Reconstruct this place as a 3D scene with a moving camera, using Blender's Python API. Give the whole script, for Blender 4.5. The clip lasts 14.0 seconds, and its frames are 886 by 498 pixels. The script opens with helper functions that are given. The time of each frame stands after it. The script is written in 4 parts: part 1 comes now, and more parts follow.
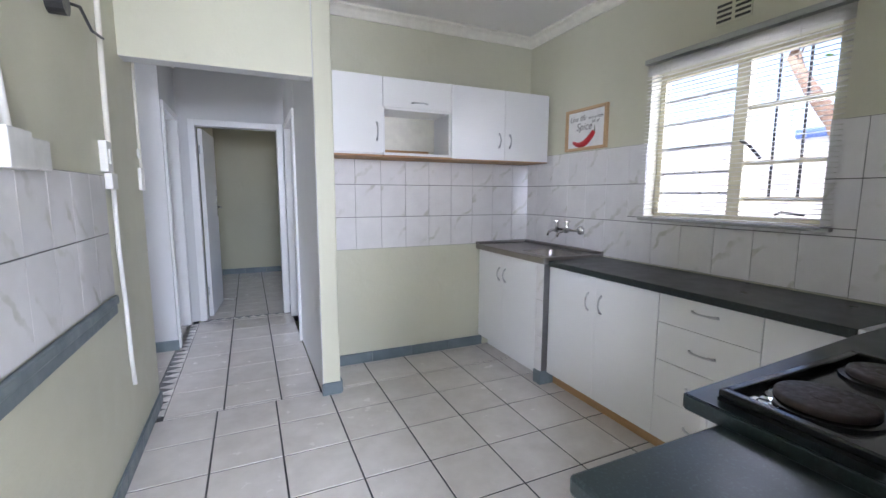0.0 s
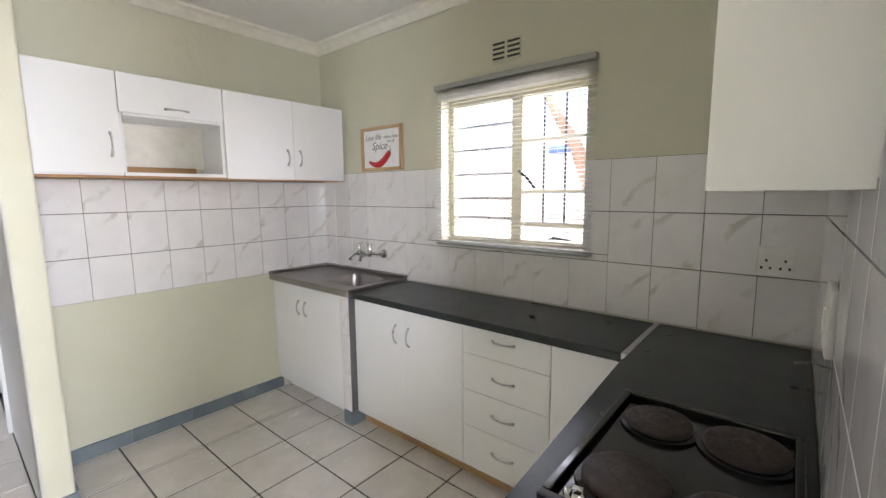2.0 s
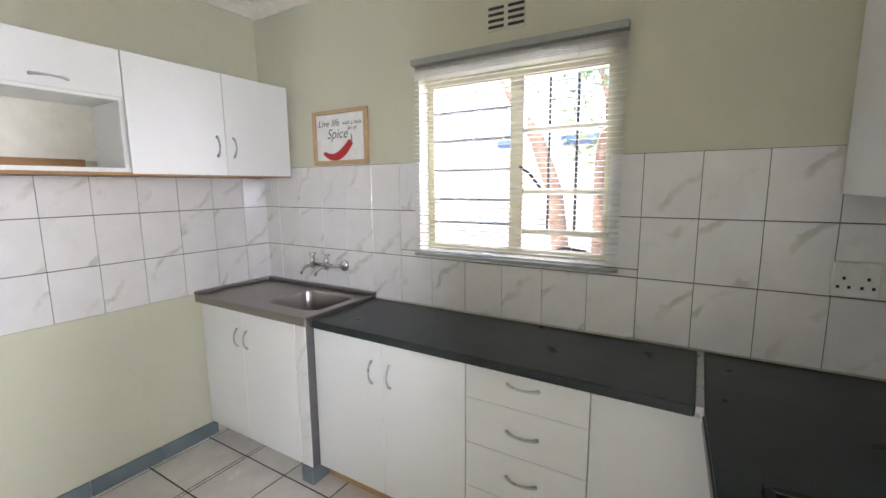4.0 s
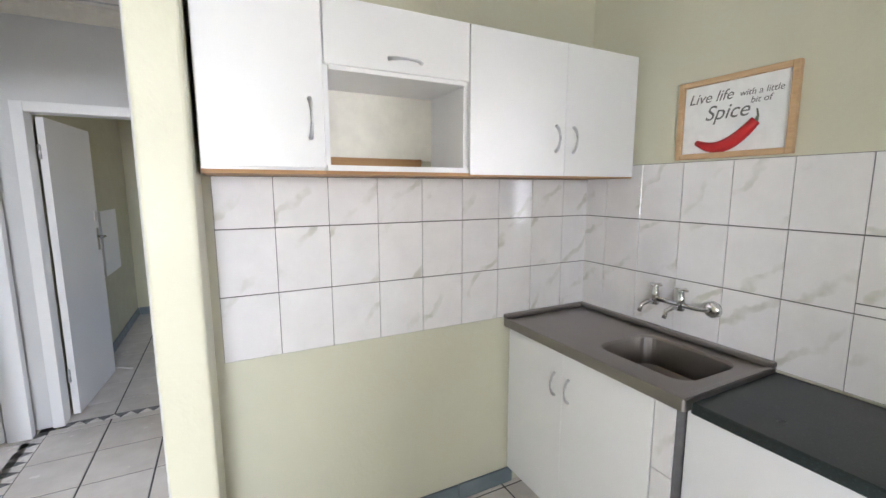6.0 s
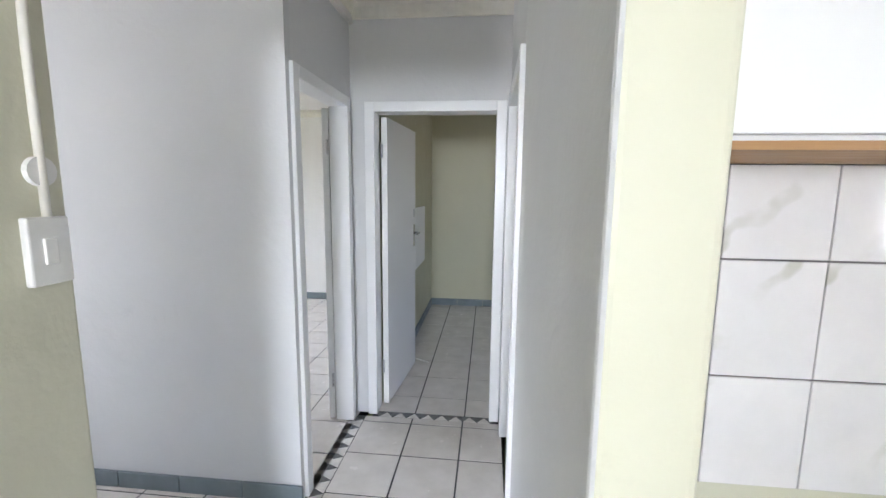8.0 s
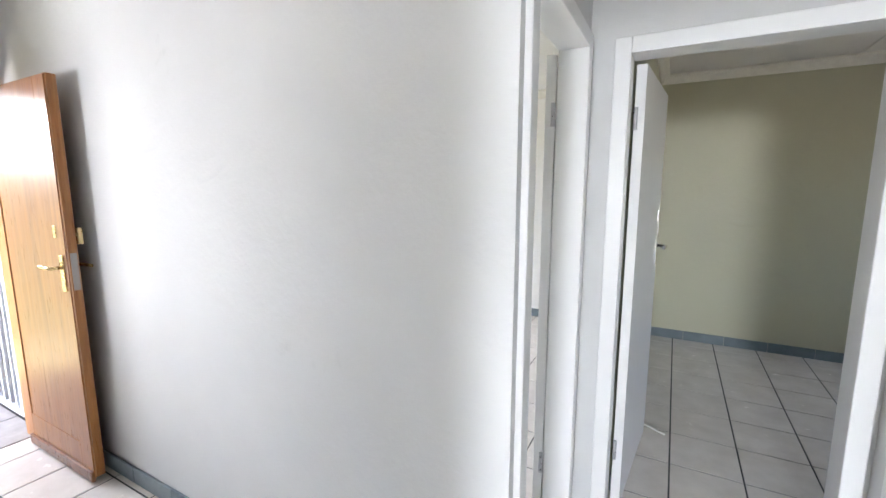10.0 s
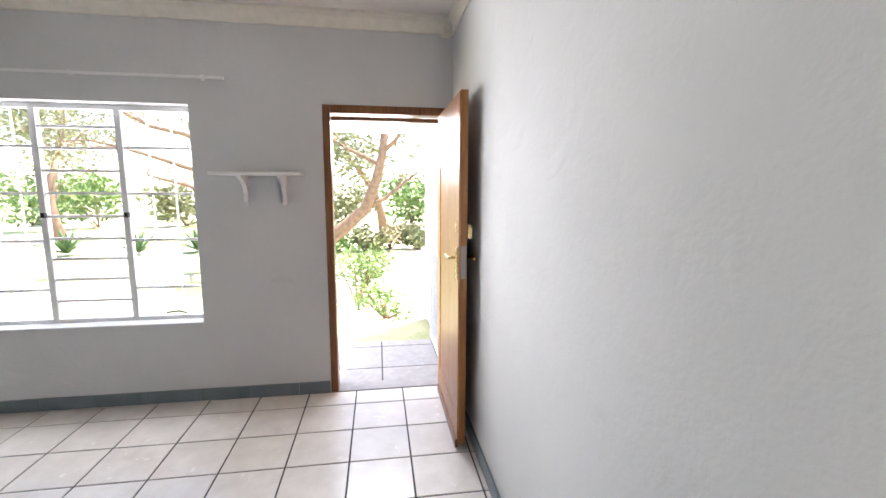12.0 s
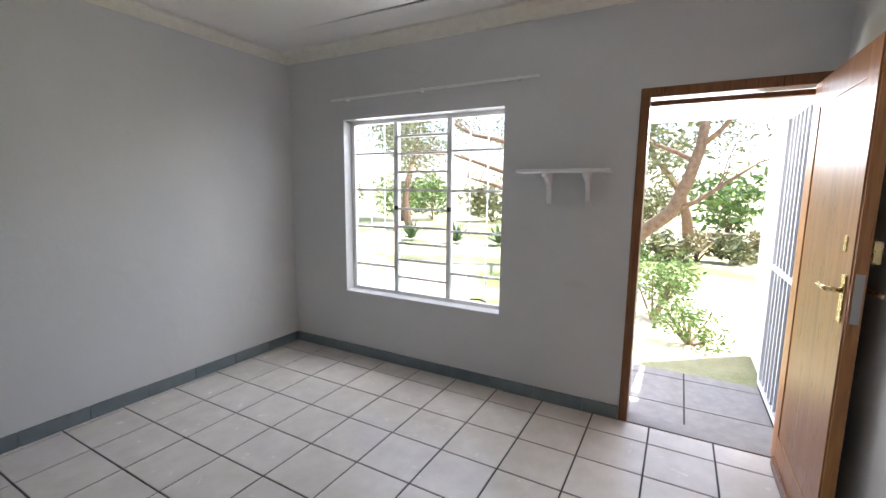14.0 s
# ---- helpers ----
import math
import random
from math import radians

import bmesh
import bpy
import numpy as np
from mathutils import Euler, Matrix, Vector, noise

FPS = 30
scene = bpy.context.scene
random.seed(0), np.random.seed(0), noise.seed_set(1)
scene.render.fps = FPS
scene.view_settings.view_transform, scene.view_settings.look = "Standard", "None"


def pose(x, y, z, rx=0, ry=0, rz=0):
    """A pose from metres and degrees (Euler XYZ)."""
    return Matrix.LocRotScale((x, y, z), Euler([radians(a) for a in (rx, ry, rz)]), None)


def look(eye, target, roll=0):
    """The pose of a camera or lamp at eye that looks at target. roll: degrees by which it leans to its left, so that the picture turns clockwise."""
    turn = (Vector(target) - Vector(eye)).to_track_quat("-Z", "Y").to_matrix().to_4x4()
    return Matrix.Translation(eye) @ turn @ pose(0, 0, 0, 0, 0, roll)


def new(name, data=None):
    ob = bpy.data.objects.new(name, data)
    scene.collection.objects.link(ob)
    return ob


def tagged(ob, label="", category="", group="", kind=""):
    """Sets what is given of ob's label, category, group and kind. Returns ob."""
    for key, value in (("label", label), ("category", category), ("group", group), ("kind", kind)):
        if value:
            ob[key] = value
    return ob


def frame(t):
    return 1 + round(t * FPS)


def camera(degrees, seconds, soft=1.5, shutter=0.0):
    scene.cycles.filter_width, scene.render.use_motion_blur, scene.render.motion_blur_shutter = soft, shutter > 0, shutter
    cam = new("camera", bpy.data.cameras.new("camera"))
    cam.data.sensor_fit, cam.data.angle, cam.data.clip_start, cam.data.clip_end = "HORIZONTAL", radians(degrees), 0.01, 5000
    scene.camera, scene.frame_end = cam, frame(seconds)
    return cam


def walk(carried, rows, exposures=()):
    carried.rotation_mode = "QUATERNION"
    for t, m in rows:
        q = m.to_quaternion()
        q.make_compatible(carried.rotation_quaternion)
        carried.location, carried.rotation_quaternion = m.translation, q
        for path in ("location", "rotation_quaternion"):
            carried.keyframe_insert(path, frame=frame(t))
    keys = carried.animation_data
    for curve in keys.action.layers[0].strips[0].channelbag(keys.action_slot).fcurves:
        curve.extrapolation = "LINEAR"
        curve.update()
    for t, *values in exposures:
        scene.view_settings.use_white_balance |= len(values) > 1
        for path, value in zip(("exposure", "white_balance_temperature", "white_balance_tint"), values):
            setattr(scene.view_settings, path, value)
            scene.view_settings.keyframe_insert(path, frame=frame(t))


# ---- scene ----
cam = camera(92.3, 14.0)
PATH = [
    (0, (0.327, 1.135, 1.342), (1.149, 2.940, 1.088), 0.2),
    (0.5, (0.388, 1.276, 1.379), (1.436, 2.960, 1.123), 0.0),
    (1, (0.447, 1.33, 1.436), (1.706, 2.863, 1.185), -0.2),
    (1.5, (0.513, 1.32, 1.482), (1.921, 2.718, 1.228), -0.4),
    (2, (0.531, 1.33, 1.510), (2.053, 2.602, 1.250), -0.5),
    (2.2, (0.545, 1.347, 1.505), (2.118, 2.557, 1.250), -0.4),
    (4.3, (0.793, 2.024, 1.562), (2.488, 3.045, 1.268), -0.4),
    (4.5, (0.801, 2.16, 1.573), (2.478, 3.209, 1.279), -0.3),
    (5, (0.86, 2.366, 1.579), (2.411, 3.593, 1.281), -0.4),
    (5.5, (0.944, 2.503, 1.565), (2.182, 4.048, 1.283), -0.4),
    (6, (0.903, 2.675, 1.559), (1.807, 4.437, 1.278), -0.1),
    (6.5, (0.851, 2.892, 1.57), (1.443, 4.78, 1.285), 0.1),
    (7, (0.847, 3.076, 1.57), (1.149, 5.032, 1.28), 0.1),
    (7.5, (0.754, 3.264, 1.554), (0.753, 5.243, 1.265), 0.2),
    (7.7, (0.691, 3.345, 1.553), (0.599, 5.323, 1.269), 0.4),
    (9.8, (0.104, 4.228, 1.515), (-0.728, 6.024, 1.225), 0.0),
    (10, (0.058, 4.301, 1.515), (-0.885, 6.040, 1.224), 0.0),
    (10.5, (-0.055, 4.475, 1.511), (-1.365, 5.957, 1.226), 0.0),
    (11, (-0.165, 4.715, 1.510), (-1.855, 5.747, 1.222), 0.3),
    (11.5, (-0.185, 4.775, 1.490), (-2.050, 5.450, 1.222), 0.3),
    (12, (-0.201, 4.768, 1.502), (-2.159, 5.066, 1.228), 0.2),
    (12.5, (-0.218, 4.775, 1.492), (-2.197, 4.661, 1.223), 0.4),
    (13, (-0.264, 4.759, 1.483), (-2.199, 4.329, 1.215), 0.5),
    (13.5, (-0.364, 4.692, 1.477), (-2.215, 3.986, 1.203), 0.6),
    (14, (-0.457, 4.652, 1.481), (-2.19, 3.692, 1.204), 0.6),
]
EXPOSURES = [(0, 2.1, 5800, 22), (2, 2.35, 6500, 21), (4.5, 2.5, 6300, 20), (6.5, 2.55, 6400, 18), (7.5, 2.55, 6200, 17), (10, 2.95, 6400, 17), (12, 2.65, 6500, 18), (14, 2.0, 6400, 17)]
walk(cam, [(t, look(e, g, r)) for t, e, g, r in PATH], EXPOSURES)

# ---- sky and sun ----
SUN_EL, SUN_DIR = radians(66), Vector((-0.62, 0.78, 0)).normalized()
world = bpy.data.worlds.new("sky")
scene.world = world
world.use_nodes = True
wn = world.node_tree.nodes
sky = wn.new("ShaderNodeTexSky")
sky.sky_type, sky.sun_disc, sky.sun_elevation = "NISHITA", False, SUN_EL
sky.sun_rotation = math.atan2(SUN_DIR.x, SUN_DIR.y)
world.node_tree.links.new(sky.outputs[0], wn["Background"].inputs[0])
wn["Background"].inputs[1].default_value = 0.14
sun = new("sun", bpy.data.lights.new("sun", "SUN"))
sun.data.energy, sun.data.angle, sun.data.color = 4.6, radians(0.5), (1.0, 0.95, 0.86)
sun_from = SUN_DIR * math.cos(SUN_EL) + Vector((0, 0, math.sin(SUN_EL)))
sun.matrix_world = look(sun_from * 20, (0, 0, 0))


def sky_lamp(name, place, target, w, h, power, colour=(0.86, 0.93, 1.0)):
    """An added area lamp outside an opening, standing in for daylight through it."""
    ob = new(name, bpy.data.lights.new(name, "AREA"))
    ob.data.shape, ob.data.size, ob.data.size_y, ob.data.energy, ob.data.color = "RECTANGLE", w, h, power, colour
    ob.matrix_world = look(place, target)
    return ob


sky_lamp("kitchen_window_sky", (3.5, 2.64, 2.6), (1.6, 3.2, 0.6), 1.0, 0.7, 16)
# Added fill lamp beside the window, for light bounced off the yard.
sky_lamp("kitchen_window_yard", (3.55, 1.5, 1.75), (1.4, 4.3, 1.35), 1.0, 1.3, 22, (0.95, 0.97, 1.0))
sky_lamp("lounge_window_sky", (-4.1, 2.8, 2.5), (-2.0, 3.2, 0.8), 1.4, 0.8, 19)
# Added low fill lamp, for sunlit lawn bouncing light up into the lounge.
sky_lamp("lounge_window_lawn", (-4.4, 0.75, 0.5), (-1.6, 4.8, 2.3), 1.3, 1.0, 84, (0.96, 0.98, 1.0))
sky_lamp("front_door_sky", (-4.3, 4.6, 2.1), (-1.5, 4.2, 0.6), 0.9, 0.8, 11)
# Two added lamps behind the start point brighten the kitchen's north end.
sky_lamp("back_door_sky", (0.45, -1.7, 2.0), (0.9, 4.4, 1.3), 1.0, 1.4, 82)
sky_lamp("side_door_sky", (-0.95, -0.35, 1.6), (1.9, 3.6, 0.9), 0.9, 1.5, 72)
sky_lamp("bedroom_window_sky", (-4.1, 7.4, 2.4), (-1.8, 7.2, 0.8), 1.4, 0.8, 30)
sky_lamp("end_room_window_sky", (3.4, 7.7, 2.4), (1.2, 7.9, 0.7), 1.3, 0.8, 3.5)


# ---- materials ----
class Mat:
    def __init__(self, name):
        self.m = bpy.data.materials.new(name)
        self.m.use_nodes = True
        self.t = self.m.node_tree
        self.b = self.t.nodes["Principled BSDF"]
        self.co = None

    def node(self, kind, **inputs):
        n = self.t.nodes.new(kind)
        for k, v in inputs.items():
            key = k.replace("_", " ")
            if isinstance(v, bpy.types.NodeSocket):
                self.t.links.new(v, n.inputs[key])
            else:
                n.inputs[key].default_value = v
        return n

    def coords(self, shuffle=False, scale=(1, 1, 1)):
        tc = self.t.nodes.new("ShaderNodeTexCoord").outputs["Object"]
        if shuffle:
            info = self.t.nodes.new("ShaderNodeObjectInfo")
            mul = self.node("ShaderNodeMath", Value=info.outputs["Random"])
            mul.operation = "MULTIPLY"
            mul.inputs[1].default_value = 37.0
            add = self.t.nodes.new("ShaderNodeVectorMath")
            self.t.links.new(tc, add.inputs[0])
            self.t.links.new(mul.outputs[0], add.inputs[1])
            tc = add.outputs[0]
        return self.node("ShaderNodeMapping", Vector=tc, Scale=scale).outputs[0]

    def noise(self, vec, scale, detail=4.0, rough=0.55, distort=0.0):
        return self.node("ShaderNodeTexNoise", Vector=vec, Scale=scale, Detail=detail, Roughness=rough, Distortion=distort).outputs["Fac"]

    def ramp(self, fac, *stops):
        r = self.t.nodes.new("ShaderNodeValToRGB")
        self.t.links.new(fac, r.inputs[0])
        e = r.color_ramp.elements
        while len(e) < len(stops):
            e.new(0.5)
        for el, (p, c) in zip(e, stops):
            el.position, el.color = p, (*c, 1) if len(c) == 3 else c
        return r.outputs["Color"]

    def mix(self, fac, a, b, mode="MIX"):
        n = self.t.nodes.new("ShaderNodeMix")
        n.data_type, n.blend_type = "RGBA", mode
        for sock, v in ((n.inputs[0], fac), (n.inputs[6], a), (n.inputs[7], b)):
            if isinstance(v, bpy.types.NodeSocket):
                self.t.links.new(v, sock)
            else:
                sock.default_value = v if not isinstance(v, tuple) else (*v, 1)
        return n.outputs[2]

    def set(self, colour=None, rough=None, metal=None, spec=None):
        for key, v in (("Base Color", colour), ("Roughness", rough), ("Metallic", metal), ("Specular IOR Level", spec)):
            if v is None:
                continue
            if isinstance(v, bpy.types.NodeSocket):
                self.t.links.new(v, self.b.inputs[key])
            else:
                self.b.inputs[key].default_value = (*v, 1) if isinstance(v, tuple) else v
        return self

    def bump(self, height, strength, distance=0.01):
        n = self.node("ShaderNodeBump", Height=height, Strength=strength, Distance=distance)
        self.t.links.new(n.outputs[0], self.b.inputs["Normal"])
        return self.m


def grey(v):
    return (v, v, v)


def tint(c, k):
    return tuple(min(1.0, a * k) for a in c)


def painted(name, c, rough=0.55, lumps=0.25, stain=0.95):
    """Hand-trowelled plaster under paint: slow patches, fine roller grain and soft lumps."""
    m = Mat(name)
    v = m.coords()
    big, fine, mid = m.noise(v, 1.1, 3), m.noise(v, 60, 3), m.noise(v, 7, 4, 0.6, 0.4)
    col = m.ramp(big, (0.3, tint(c, stain)), (0.7, tint(c, 1.03)))
    marks = m.ramp(m.noise(v, 3.3, 6, 0.7, 0.8), (0.66, grey(1.0)), (0.78, grey(0.9)))
    m.set(m.mix(1.0, col, marks, "MULTIPLY"), m.ramp(mid, (0.3, grey(rough - 0.08)), (0.7, grey(rough + 0.1))))
    lump = m.ramp(m.noise(v, 2.6, 2, 0.5, 0.6), (0.60, grey(0.0)), (0.74, grey(1.0)))
    h = m.node("ShaderNodeMath", Value=mid)
    h.operation = "MULTIPLY_ADD"
    h.inputs[1].default_value = 1.2
    m.t.links.new(lump, h.inputs[2])
    g = m.node("ShaderNodeMath", Value=fine)
    g.operation = "MULTIPLY_ADD"
    g.inputs[1].default_value = 0.3
    m.t.links.new(h.outputs[0], g.inputs[2])
    return m.bump(g.outputs[0], lumps, 0.01)


def tile_mat(name, a, b, rough, vein=None, scale=6.0):
    m = Mat(name)
    v = m.coords(shuffle=True)
    col = m.ramp(m.noise(v, scale, 5, 0.6), (0.3, a), (0.72, b))
    if vein:
        v2 = m.coords(shuffle=True, scale=(-1.0, 1.0, 1.0))
        w = m.node("ShaderNodeTexWave", Vector=v2, Scale=1.9, Distortion=2.6, Detail=3.0, Detail_Scale=2.6, Detail_Roughness=0.6)
        w.bands_direction = "DIAGONAL"
        line = m.ramp(w.outputs["Fac"], (0.94, grey(0.0)), (0.99, grey(1.0)))
        gate = m.ramp(m.noise(v2, 7.0, 3), (0.45, grey(0.0)), (0.66, grey(0.8)))
        col = m.mix(m.mix(1.0, line, gate, "MULTIPLY"), col, vein)
    m.set(col, m.ramp(m.noise(v, 14, 4), (0.3, grey(rough * 0.75)), (0.7, grey(rough * 1.4))))
    return m.bump(m.noise(v, 9, 2), 0.08, 0.002)


def wood(name, a, b, c, rough, along="z"):
    m = Mat(name)
    s = {"z": (9, 9, 0.55), "x": (0.55, 9, 9), "y": (9, 0.55, 9)}[along]
    v = m.coords(scale=s)
    n = m.noise(v, 2.4, 6, 0.62, 0.9)
    fine = m.noise(v, 14, 3)
    col = m.mix(0.28, m.ramp(n, (0.28, a), (0.5, b), (0.74, c)), m.ramp(fine, (0.3, tint(a, 0.8)), (0.7, c)))
    m.set(col, m.ramp(fine, (0.3, grey(rough * 0.8)), (0.7, grey(rough * 1.3))))
    return m.bump(fine, 0.08, 0.002)


def plain(name, c, rough, metal=0.0, vary=0.92, scale=18, bump=0.05):
    m = Mat(name)
    v = m.coords()
    n = m.noise(v, scale, 4)
    m.set(m.ramp(n, (0.3, tint(c, vary)), (0.7, tint(c, 1.03))), m.ramp(m.noise(v, scale * 2.3, 3), (0.3, grey(max(0.02, rough * 0.75))), (0.7, grey(min(1, rough * 1.3)))), metal)
    return m.bump(n, bump, 0.002)


KITCHEN = painted("sage_plaster", (0.60, 0.585, 0.45), 0.5)
LOUNGE = painted("pale_grey_plaster", (0.62, 0.625, 0.62), 0.8, 0.3)
HALLP = painted("hall_plaster", (0.66, 0.66, 0.65), 0.75, 0.3)
ENDP = painted("olive_plaster", (0.50, 0.485, 0.34), 0.5)
WHITEP = painted("white_plaster", (0.78, 0.77, 0.74), 0.6)
CEIL = painted("ceiling_paint", (0.80, 0.78, 0.74), 0.7, 0.25)
CORNICE = plain("cornice_paint", (0.78, 0.75, 0.66), 0.6)
GROUT = plain("dark_grout", (0.055, 0.055, 0.055), 0.85, 0, 0.7, 30, 0.3)
WGROUT = plain("wall_grout", (0.13, 0.125, 0.12), 0.8)
FTILE = tile_mat("floor_tile", (0.60, 0.56, 0.51), (0.72, 0.68, 0.63), 0.2)
WTILE = tile_mat("marbled_wall_tile", (0.72, 0.70, 0.69), (0.80, 0.78, 0.77), 0.05, (0.52, 0.51, 0.44))
BORDER_W = tile_mat("border_white", (0.66, 0.63, 0.58), (0.74, 0.71, 0.66), 0.25)
BORDER_D = tile_mat("border_grey", (0.10, 0.10, 0.10), (0.16, 0.16, 0.155), 0.3)
SKIRT = tile_mat("blue_grey_skirting", (0.13, 0.165, 0.18), (0.19, 0.23, 0.245), 0.4)


def smooth_white(name, c, rough):
    m = Mat(name)
    v = m.coords()
    m.set(m.ramp(m.noise(v, 2.2, 3), (0.3, tint(c, 0.985)), (0.7, c)), rough)
    return m.bump(m.noise(v, 220, 2), 0.03, 0.0005)


WHITE = smooth_white("white_gloss", (0.80, 0.80, 0.79), 0.3)
MELAMINE = smooth_white("white_melamine", (0.80, 0.795, 0.785), 0.32)
CREAM = plain("cream_frame_paint", (0.66, 0.61, 0.43), 0.4)
MESH = plain("grey_insect_mesh", (0.11, 0.115, 0.13), 0.6)
SHELL = plain("grey_board", (0.55, 0.55, 0.55), 0.4)
CHROME = plain("chrome", (0.72, 0.72, 0.72), 0.12, 1.0)
SATIN = plain("satin_handle", (0.55, 0.55, 0.56), 0.32, 0.85)
def brushed(name, c, rough):
    m = Mat(name)
    v = m.coords()
    m.set(m.ramp(m.noise(v, 3, 3), (0.3, tint(c, 0.96)), (0.7, c)), rough, 1.0)
    return m.bump(m.noise(v, 400, 2), 0.01, 0.0002)


STEEL = brushed("stainless_steel", (0.33, 0.31, 0.29), 0.33)
BRASS = plain("brass", (0.62, 0.48, 0.24), 0.25, 1.0)
ENAMEL = plain("black_enamel", (0.012, 0.012, 0.013), 0.12)
PLATE = plain("rusty_hotplate", (0.06, 0.042, 0.036), 0.55, 0.4, 0.6, 30, 0.3)
PLASTIC = plain("white_plastic", (0.78, 0.77, 0.73), 0.4)
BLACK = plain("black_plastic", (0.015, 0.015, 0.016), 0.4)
ALU = plain("blind_slat", (0.66, 0.65, 0.60), 0.35)
DARKRAIL = plain("blind_rail", (0.36, 0.36, 0.33), 0.45)
GATE = plain("white_gate_paint", (0.62, 0.64, 0.68), 0.4)
PINE = wood("raw_pine", (0.36, 0.20, 0.09), (0.46, 0.28, 0.13), (0.55, 0.36, 0.18), 0.6, "y")
BOARD = wood("brown_board", (0.33, 0.17, 0.06), (0.40, 0.22, 0.09), (0.47, 0.28, 0.12), 0.55, "x")
PICFRAME = wood("light_oak", (0.46, 0.29, 0.14), (0.55, 0.36, 0.19), (0.62, 0.43, 0.25), 0.5, "y")
DOORW = wood("varnished_teak", (0.22, 0.075, 0.018), (0.34, 0.135, 0.036), (0.44, 0.21, 0.07), 0.33)
FRAMEW = wood("dark_varnished_frame", (0.13, 0.045, 0.014), (0.20, 0.075, 0.022), (0.27, 0.11, 0.035), 0.3)
PAPER = plain("print_paper", (0.80, 0.80, 0.78), 0.5)
INK = plain("grey_ink", (0.15, 0.15, 0.14), 0.6)
CHILI = plain("red_print", (0.50, 0.02, 0.025), 0.4)
STALK = plain("green_print", (0.16, 0.19, 0.11), 0.5)


def worktop():
    m = Mat("dark_green_laminate")
    v = m.coords()
    speck = m.ramp(m.noise(v, 140, 2), (0.55, (0.010, 0.017, 0.017)), (0.75, (0.03, 0.046, 0.046)))
    smear = m.ramp(m.noise(v, 4, 5), (0.35, grey(0.75)), (0.7, grey(1.3)))
    m.set(m.mix(1.0, speck, smear, "MULTIPLY"), m.ramp(m.noise(v, 9, 5), (0.3, grey(0.27)), (0.7, grey(0.35))))
    return m.bump(m.noise(v, 300, 2), 0.05, 0.001)


LAMINATE = worktop()


def glass():
    m = Mat("window_glass")
    out = m.t.nodes["Material Output"]
    clear, gloss = m.t.nodes.new("ShaderNodeBsdfTransparent"), m.t.nodes.new("ShaderNodeBsdfGlossy")
    gloss.inputs["Roughness"].default_value = 0.02
    mx, fr = m.t.nodes.new("ShaderNodeMixShader"), m.t.nodes.new("ShaderNodeFresnel")
    fr.inputs[0].default_value = 1.3
    m.t.links.new(fr.outputs[0], mx.inputs[0])
    m.t.links.new(clear.outputs[0], mx.inputs[1])
    m.t.links.new(gloss.outputs[0], mx.inputs[2])
    m.t.links.new(mx.outputs[0], out.inputs[0])
    return m.m


GLASS = glass()


def leafy(name, a, b):
    m = Mat(name)
    isl = m.t.nodes.new("ShaderNodeNewGeometry").outputs["Random Per Island"]
    m.set(m.ramp(isl, (0.0, a), (1.0, b)), 0.5)
    m.b.inputs["Transmission Weight"].default_value = 0.0
    return m.m


LEAF = leafy("tree_leaf", (0.11, 0.13, 0.05), (0.27, 0.27, 0.13))
BUSHL = leafy("bush_leaf", (0.09, 0.18, 0.04), (0.22, 0.31, 0.10))
AGAVE = leafy("agave_leaf", (0.05, 0.11, 0.04), (0.10, 0.17, 0.06))
DRYLEAF = leafy("dry_leaf", (0.20, 0.17, 0.07), (0.33, 0.28, 0.14))


def ground_mat(name, a, b, c):
    m = Mat(name)
    v = m.coords()
    col = m.mix(m.ramp(m.noise(v, 0.35, 5), (0.42, grey(0)), (0.6, grey(1))), m.ramp(m.noise(v, 25, 4), (0.3, a), (0.7, b)), c)
    m.set(col, 0.9)
    return m.bump(m.noise(v, 40, 4), 0.6, 0.03)


LAWN = ground_mat("dry_lawn", (0.13, 0.17, 0.05), (0.22, 0.25, 0.09), (0.55, 0.50, 0.36))
PAVING = plain("grey_paving", (0.29, 0.275, 0.27), 0.6, 0, 0.8, 9, 0.3)
BARK = plain("bark", (0.24, 0.15, 0.09), 0.85, 0, 0.6, 14, 0.8)
RUST = plain("red_roof_sheet", (0.35, 0.17, 0.10), 0.5, 0, 0.8)
GARDENWALL = plain("garden_wall", (0.62, 0.57, 0.48), 0.8, 0, 0.85, 4, 0.5)
BLUEISH = plain("blue_tarpaulin", (0.10, 0.16, 0.36), 0.5)


# ---- mesh helpers ----
def bx(bm, x0, y0, z0, x1, y1, z1, bevel=0.0, seg=2):
    r = bmesh.ops.create_cube(bm, size=1, matrix=Matrix.LocRotScale(((x0 + x1) / 2, (y0 + y1) / 2, (z0 + z1) / 2), None, (abs(x1 - x0), abs(y1 - y0), abs(z1 - z0))))
    if bevel:
        edges = list({e for v in r["verts"] for e in v.link_edges})
        bmesh.ops.bevel(bm, geom=edges, offset=bevel, segments=seg, affect="EDGES", profile=0.5)
    return bm


def block(*a, **k):
    return bx(bmesh.new(), *a, **k)


